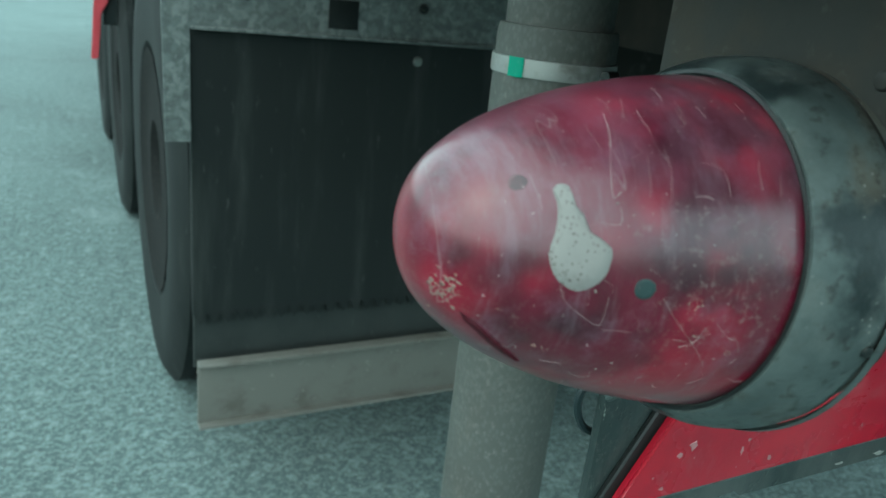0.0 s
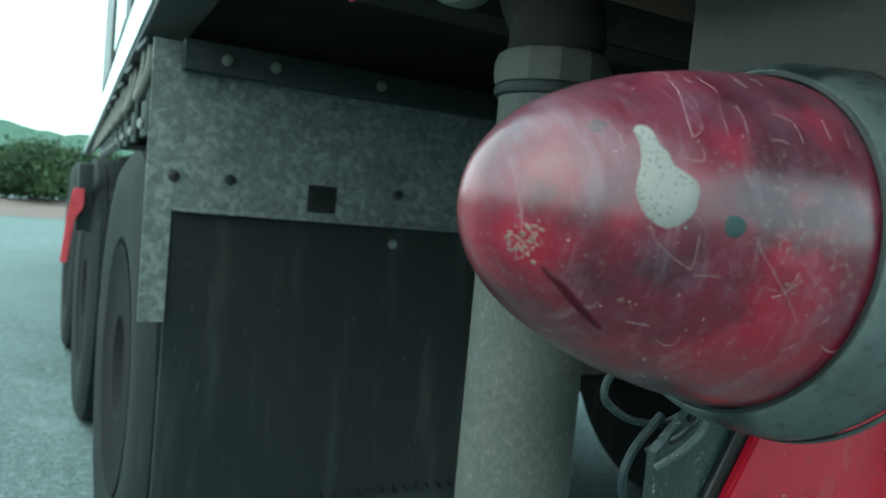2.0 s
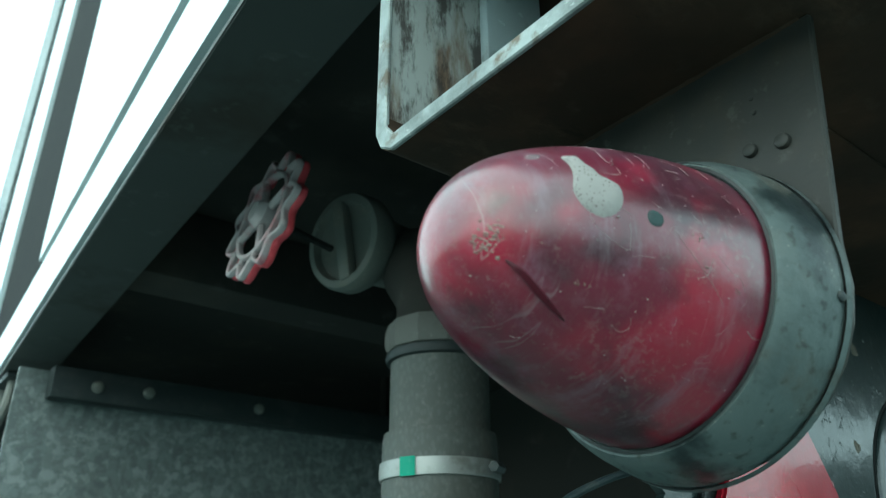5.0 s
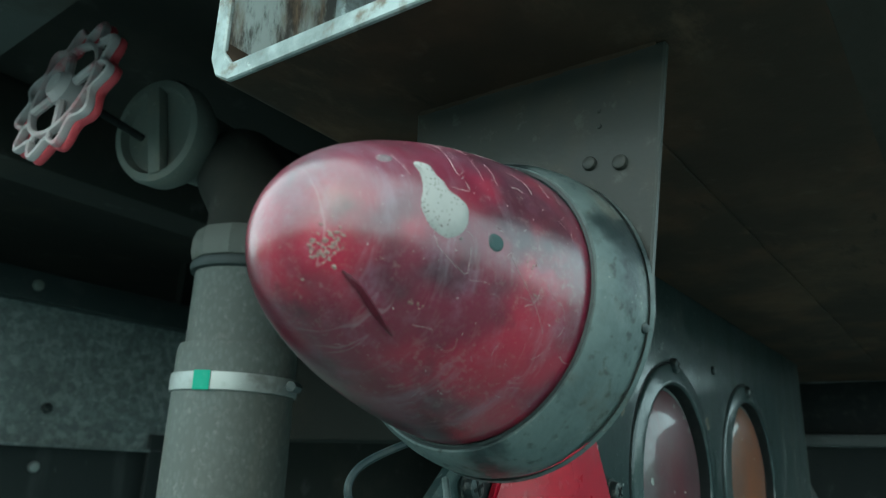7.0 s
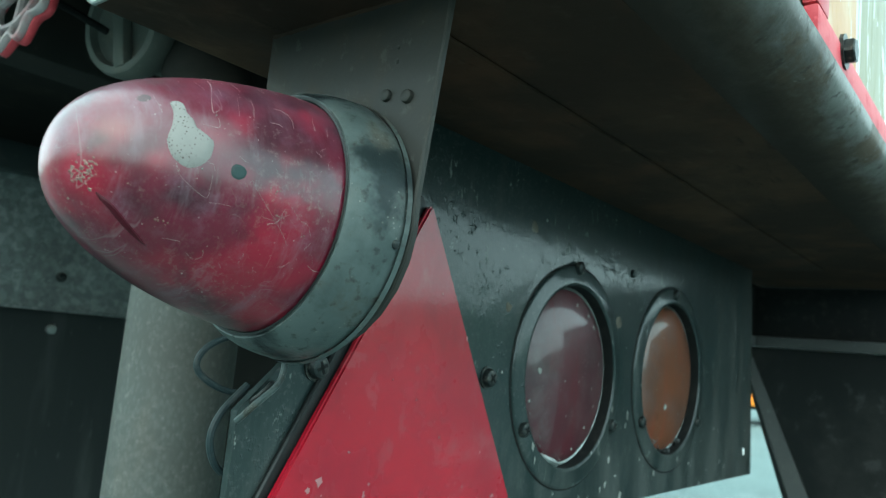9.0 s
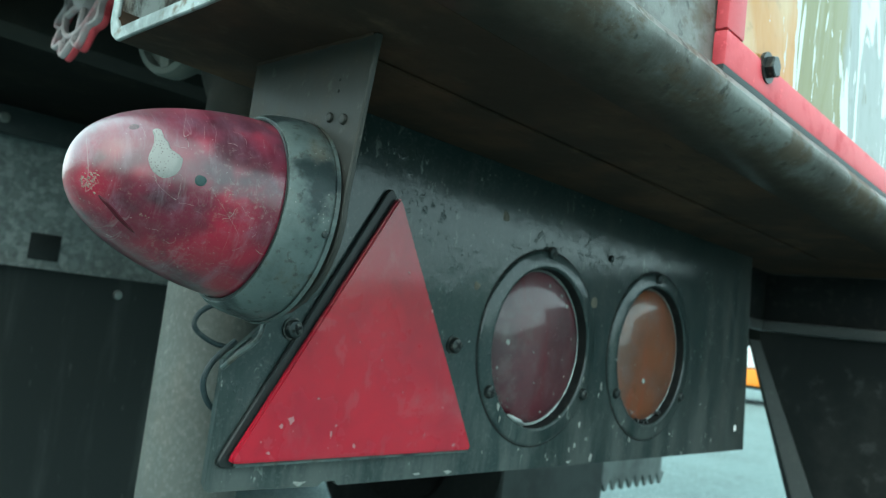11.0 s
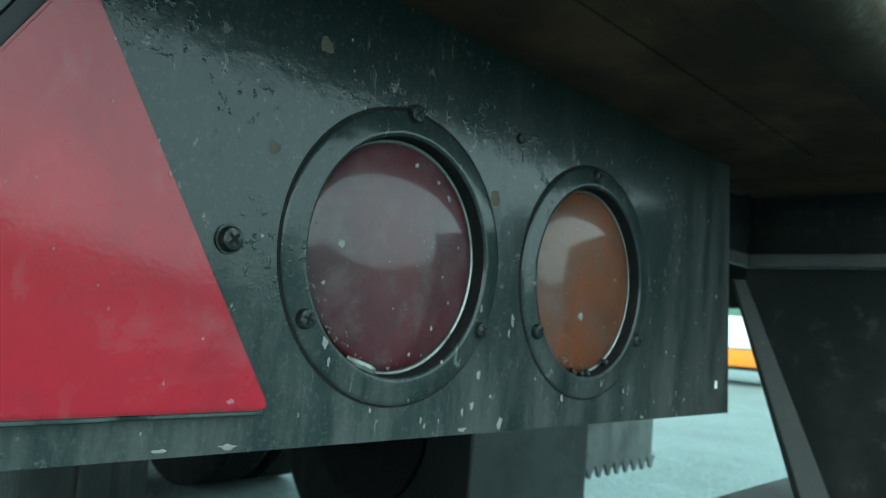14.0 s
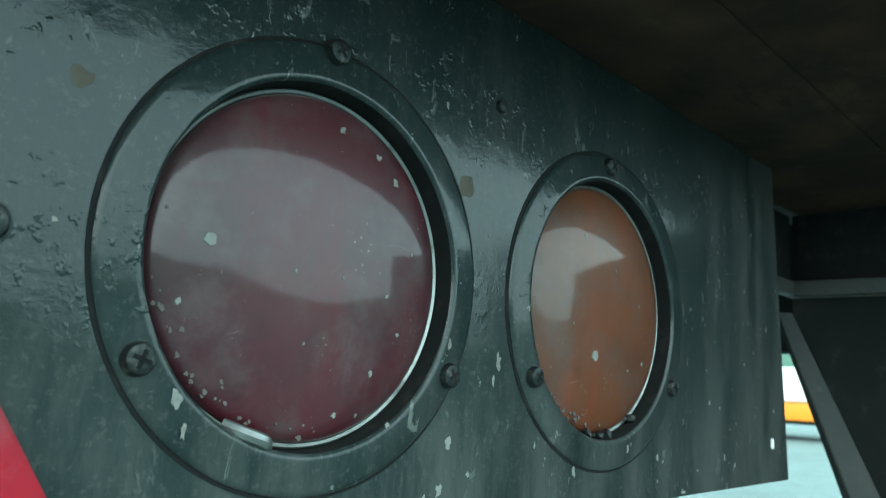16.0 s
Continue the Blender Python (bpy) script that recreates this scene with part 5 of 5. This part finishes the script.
for x, z in ((-0.027, 1.142), (0.053, 1.144), (0.33, 1.146)):
    screw_head((x, FY, z), 0.008, (0, -1, 0), carrier, "bolt", SCREW, False)
for x, z in ((0.03, 1.312), (0.10, 1.314), (0.27, 1.314)):
    screw_head((x, FY - 0.03, z), 0.008, (0, -1, 0), carrier, "bolt", CAST, False)


def mud_flap(name, x0, x1, y, z0, z1, teeth0, label, material=RUBBER, pitch=0.022):
    t = thing(name, label, "mud flap", "mud flaps")
    drop = pitch * 0.72
    bm = box(x0, x1, y, y + 0.009, z0 + drop, z1, 0.0015, 1)
    x = teeth0
    while x < x1 - pitch * 0.5:
        bm = prism([(x, y, z0 + drop + 0.002), (x + pitch * 0.42, y, z0), (x + pitch * 0.58, y, z0), (x + pitch, y, z0 + drop + 0.002)], (0, 0.009, 0), 0, 2, bm)
        x += pitch
    part("sheet", bm, material, t, smooth=False)
    screw_head((x0 + 0.355, y, z1 - 0.034), 0.008, (0, -1, 0), t, "bolt", BRIGHT, False)
    return t


mud_flap("mud_flap", -0.026, 0.62, FY + 0.004, 0.628, 1.098, -0.024, "dirty black rubber mud flap with a serrated hem")
mud_flap("mud_flap", 1.80, 2.236, 0.86, 0.630, 1.30, 1.80, "dusty grey rubber mud flap with a serrated hem, far side", DUSTY_RUBBER, 0.051)
mud_flap("mud_flap", 1.350, 1.84, 0.852, 0.36, 1.30, 1.352, "long dark rubber flap hanging beside the far wheels", GREY_RUBBER)

lower = thing("mud_flap", "dusty black rubber sheet hanging behind the serrated flap", "mud flap", "mud flaps")
part("sheet", box(-0.022, 0.615, FY + 0.020, FY + 0.027, 0.540, 1.0, 0.001, 1), make_rubber("greyed_black_rubber", (0.030, 0.036, 0.035), 0.7), lower)
for x in (0.02, 0.30, 0.58):
    screw_head((x, FY + 0.020, 0.985), 0.008, (0, -1, 0), lower, "bolt", SCREW, False)

bar = thing("underrun_bar", "pale grey steel bar slung below the flaps", "bar")
part("web", box(-0.022, 0.72, FY - 0.020, FY - 0.012, 0.455, 0.570, 0.002), make_plain("dull_grey_bar_paint", (0.125, 0.125, 0.113), 0.6, 0.1, (0.085, 0.08, 0.07), 14, 0.9), bar)
for z in (0.453, 0.566):
    part("lip", box(-0.022, 0.72, FY - 0.036, FY - 0.012, z, z + 0.006, 0.0015), bar.children[0].data.materials[0], bar)
for x in (0.50,):
    part("hanger", box(x, x + 0.05, FY - 0.012, FY - 0.004, 0.5, 1.12, 0.002), RUBBER, bar, "black hanger")

far_bar = thing("bumper_beam", "dark grey steel channel bumper beam behind the guard", "beam")
FAR = make_plain("dark_grey_bar_paint", (0.040, 0.045, 0.044), 0.55, 0.1, (0.085, 0.085, 0.078), 14, 0.8)
part("web", box(0.56, 2.30, 0.030, 0.036, 0.760, 0.851, 0.002), FAR, far_bar)
part("top_flange", box(0.56, 2.30, 0.030, 0.100, 0.850, 0.856, 0.002), FAR, far_bar)
part("bottom_flange", box(0.56, 2.30, 0.030, 0.100, 0.755, 0.761, 0.002), FAR, far_bar)
for x in (1.60, 2.10):
    part("stay", box(x, x + 0.06, 0.037, 0.085, 0.755, 1.21, 0.003), FLOOR_UNDER, far_bar, "black upright stay")

# ---- wheels ----


def tyre_profile(r, w):
    h = w / 2
    pr = [(r * 0.56, -h * 0.80), (r * 0.60, -h * 0.95), (r * 0.80, -h * 1.0), (r * 0.93, -h * 0.97), (r * 0.985, -h * 0.86)]
    for k in range(-3, 4):
        c = k * h * 0.24
        pr += [(r, c - h * 0.10), (r, c + h * 0.08), (r * 0.990, c + h * 0.10), (r * 0.990, c + h * 0.13)]
    pr += [(r * 0.985, h * 0.90), (r * 0.93, h * 0.97), (r * 0.80, h), (r * 0.60, h * 0.95), (r * 0.56, h * 0.80)]
    return pr


wheel_set = thing("wheel", "black trailer wheel with a dusty tyre", "wheel", "trailer wheels")
tm = frame_of((0, 0, 0), (1, 0, 0))
tyre = part("tyre", lathe(tyre_profile(0.5, 0.27), tm, 72), TYRE, wheel_set)
part("rim", lathe([(0.285, -0.128), (0.275, -0.126), (0.25, -0.118), (0.12, -0.12), (0.10, -0.10), (0.0, -0.10)], tm, 40), MATT, wheel_set, "dark grimy rim")
first = True
for y in (1.66, 2.97, 4.28):
    for x in (0.112, 0.420, 1.86, 2.165):
        m = pose(x, y, GROUND + 0.498, 0, 0, 0)
        if first:
            wheel_set.matrix_world = m
            first = False
        else:
            copy_thing(wheel_set, m)
for y in (1.66, 2.97, 4.28):
    ax = thing("axle", "dark round axle tube", "axle", "axles")
    part("tube", lathe([(0, -1.1), (0.065, -1.1), (0.065, 1.1), (0, 1.1)], frame_of((1.12, y, GROUND + 0.498), (1, 0, 0)), 20), FLOOR_UNDER, ax)

board = thing("side_board", "red side board on the flank of the trailer", "board")
part("board", prism([(-0.108, 2.62, 0.83), (-0.086, 2.62, 0.83), (-0.070, 2.62, 0.98), (-0.046, 2.62, 1.02), (-0.046, 2.62, 1.085), (-0.080, 2.62, 1.085), (-0.094, 2.62, 1.00)], (0, 0.02, 0), 0.003, 2), RED_PAINT, board)
part("stay", box(-0.066, -0.020, 2.645, 2.70, 0.94, 1.17, 0.003), SEAL, board, "dark stay")

# ---- black guard beside the lamp panel ----
guard = thing("bumper_guard", "black plastic bumper guard with a folded edge", "guard")
GX = 0.85
GUARD = make_plain("dusty_black_plastic", (0.0095, 0.011, 0.0108), 0.65, 0, (0.026, 0.026, 0.0245), 9, 0.7)
GUARD.node_tree.nodes["Principled BSDF"].inputs["Specular IOR Level"].default_value = 0.06
TRIM = make_plain("dark_grey_trim", (0.048, 0.051, 0.050), 0.5, 0.1, (0.08, 0.076, 0.07), 40, 0.6)
# A paler copy of the guard's black: the fold's catch of light is painted.
GUARD_LIT = make_plain("lit_dusty_edge", (0.034, 0.038, 0.037), 0.55, 0, (0.060, 0.060, 0.056), 30, 0.6)
fold_line = ((GX + 0.004, 0.064, -0.159), (GX - 0.010, 0.056, -0.180), (GX, 0.046, -0.240))
part("skin", prism([(GX, 0.046, 1.117), (GX, -0.240, 0.45), (GX, -0.42, 0.45), (GX, -0.42, 1.1305), (GX, 0.046, 1.1305)], (0.004, 0, 0), 0.0008, 1), GUARD, guard)
for name, (p, q), label in (("return_face", fold_line[:2], "dark return of the folded edge"), ("folded_face", fold_line[1:], "dusty slanting fold, the light it catches put into its colour")):
    part(name, prism([(p[0], p[1], 1.117), (p[0], p[2], 0.45), (q[0], q[2], 0.45), (q[0], q[1], 1.117)], (0.004, 0, 0), 0.0008, 1), GUARD_LIT, guard, label)
part("top_bar", box(GX - 0.012, GX + 0.012, -0.42, 0.050, 1.131, 1.1455, 0.003), TRIM, guard, "dull grey top bar")
# Two added black sheets keep the gaps above the bar dark.
part("upper_skin", box(GX + 0.015, GX + 0.03, -0.42, 0.05, 1.1455, 1.2135, 0.002), MATT, guard, "black sheet added to keep the gap over the bar dark")
part("filler_plate", box(0.718, GX + 0.014, 0.0515, 0.0555, 1.1460, 1.2130, 0.001), MATT, guard, "black sheet added to keep the gap beside the plate dark")
part("bar_end", box(0.720, GX - 0.0125, 0.0385, 0.0500, 1.1315, 1.1450, 0.002), TRIM, guard, "dull grey end of the top bar")
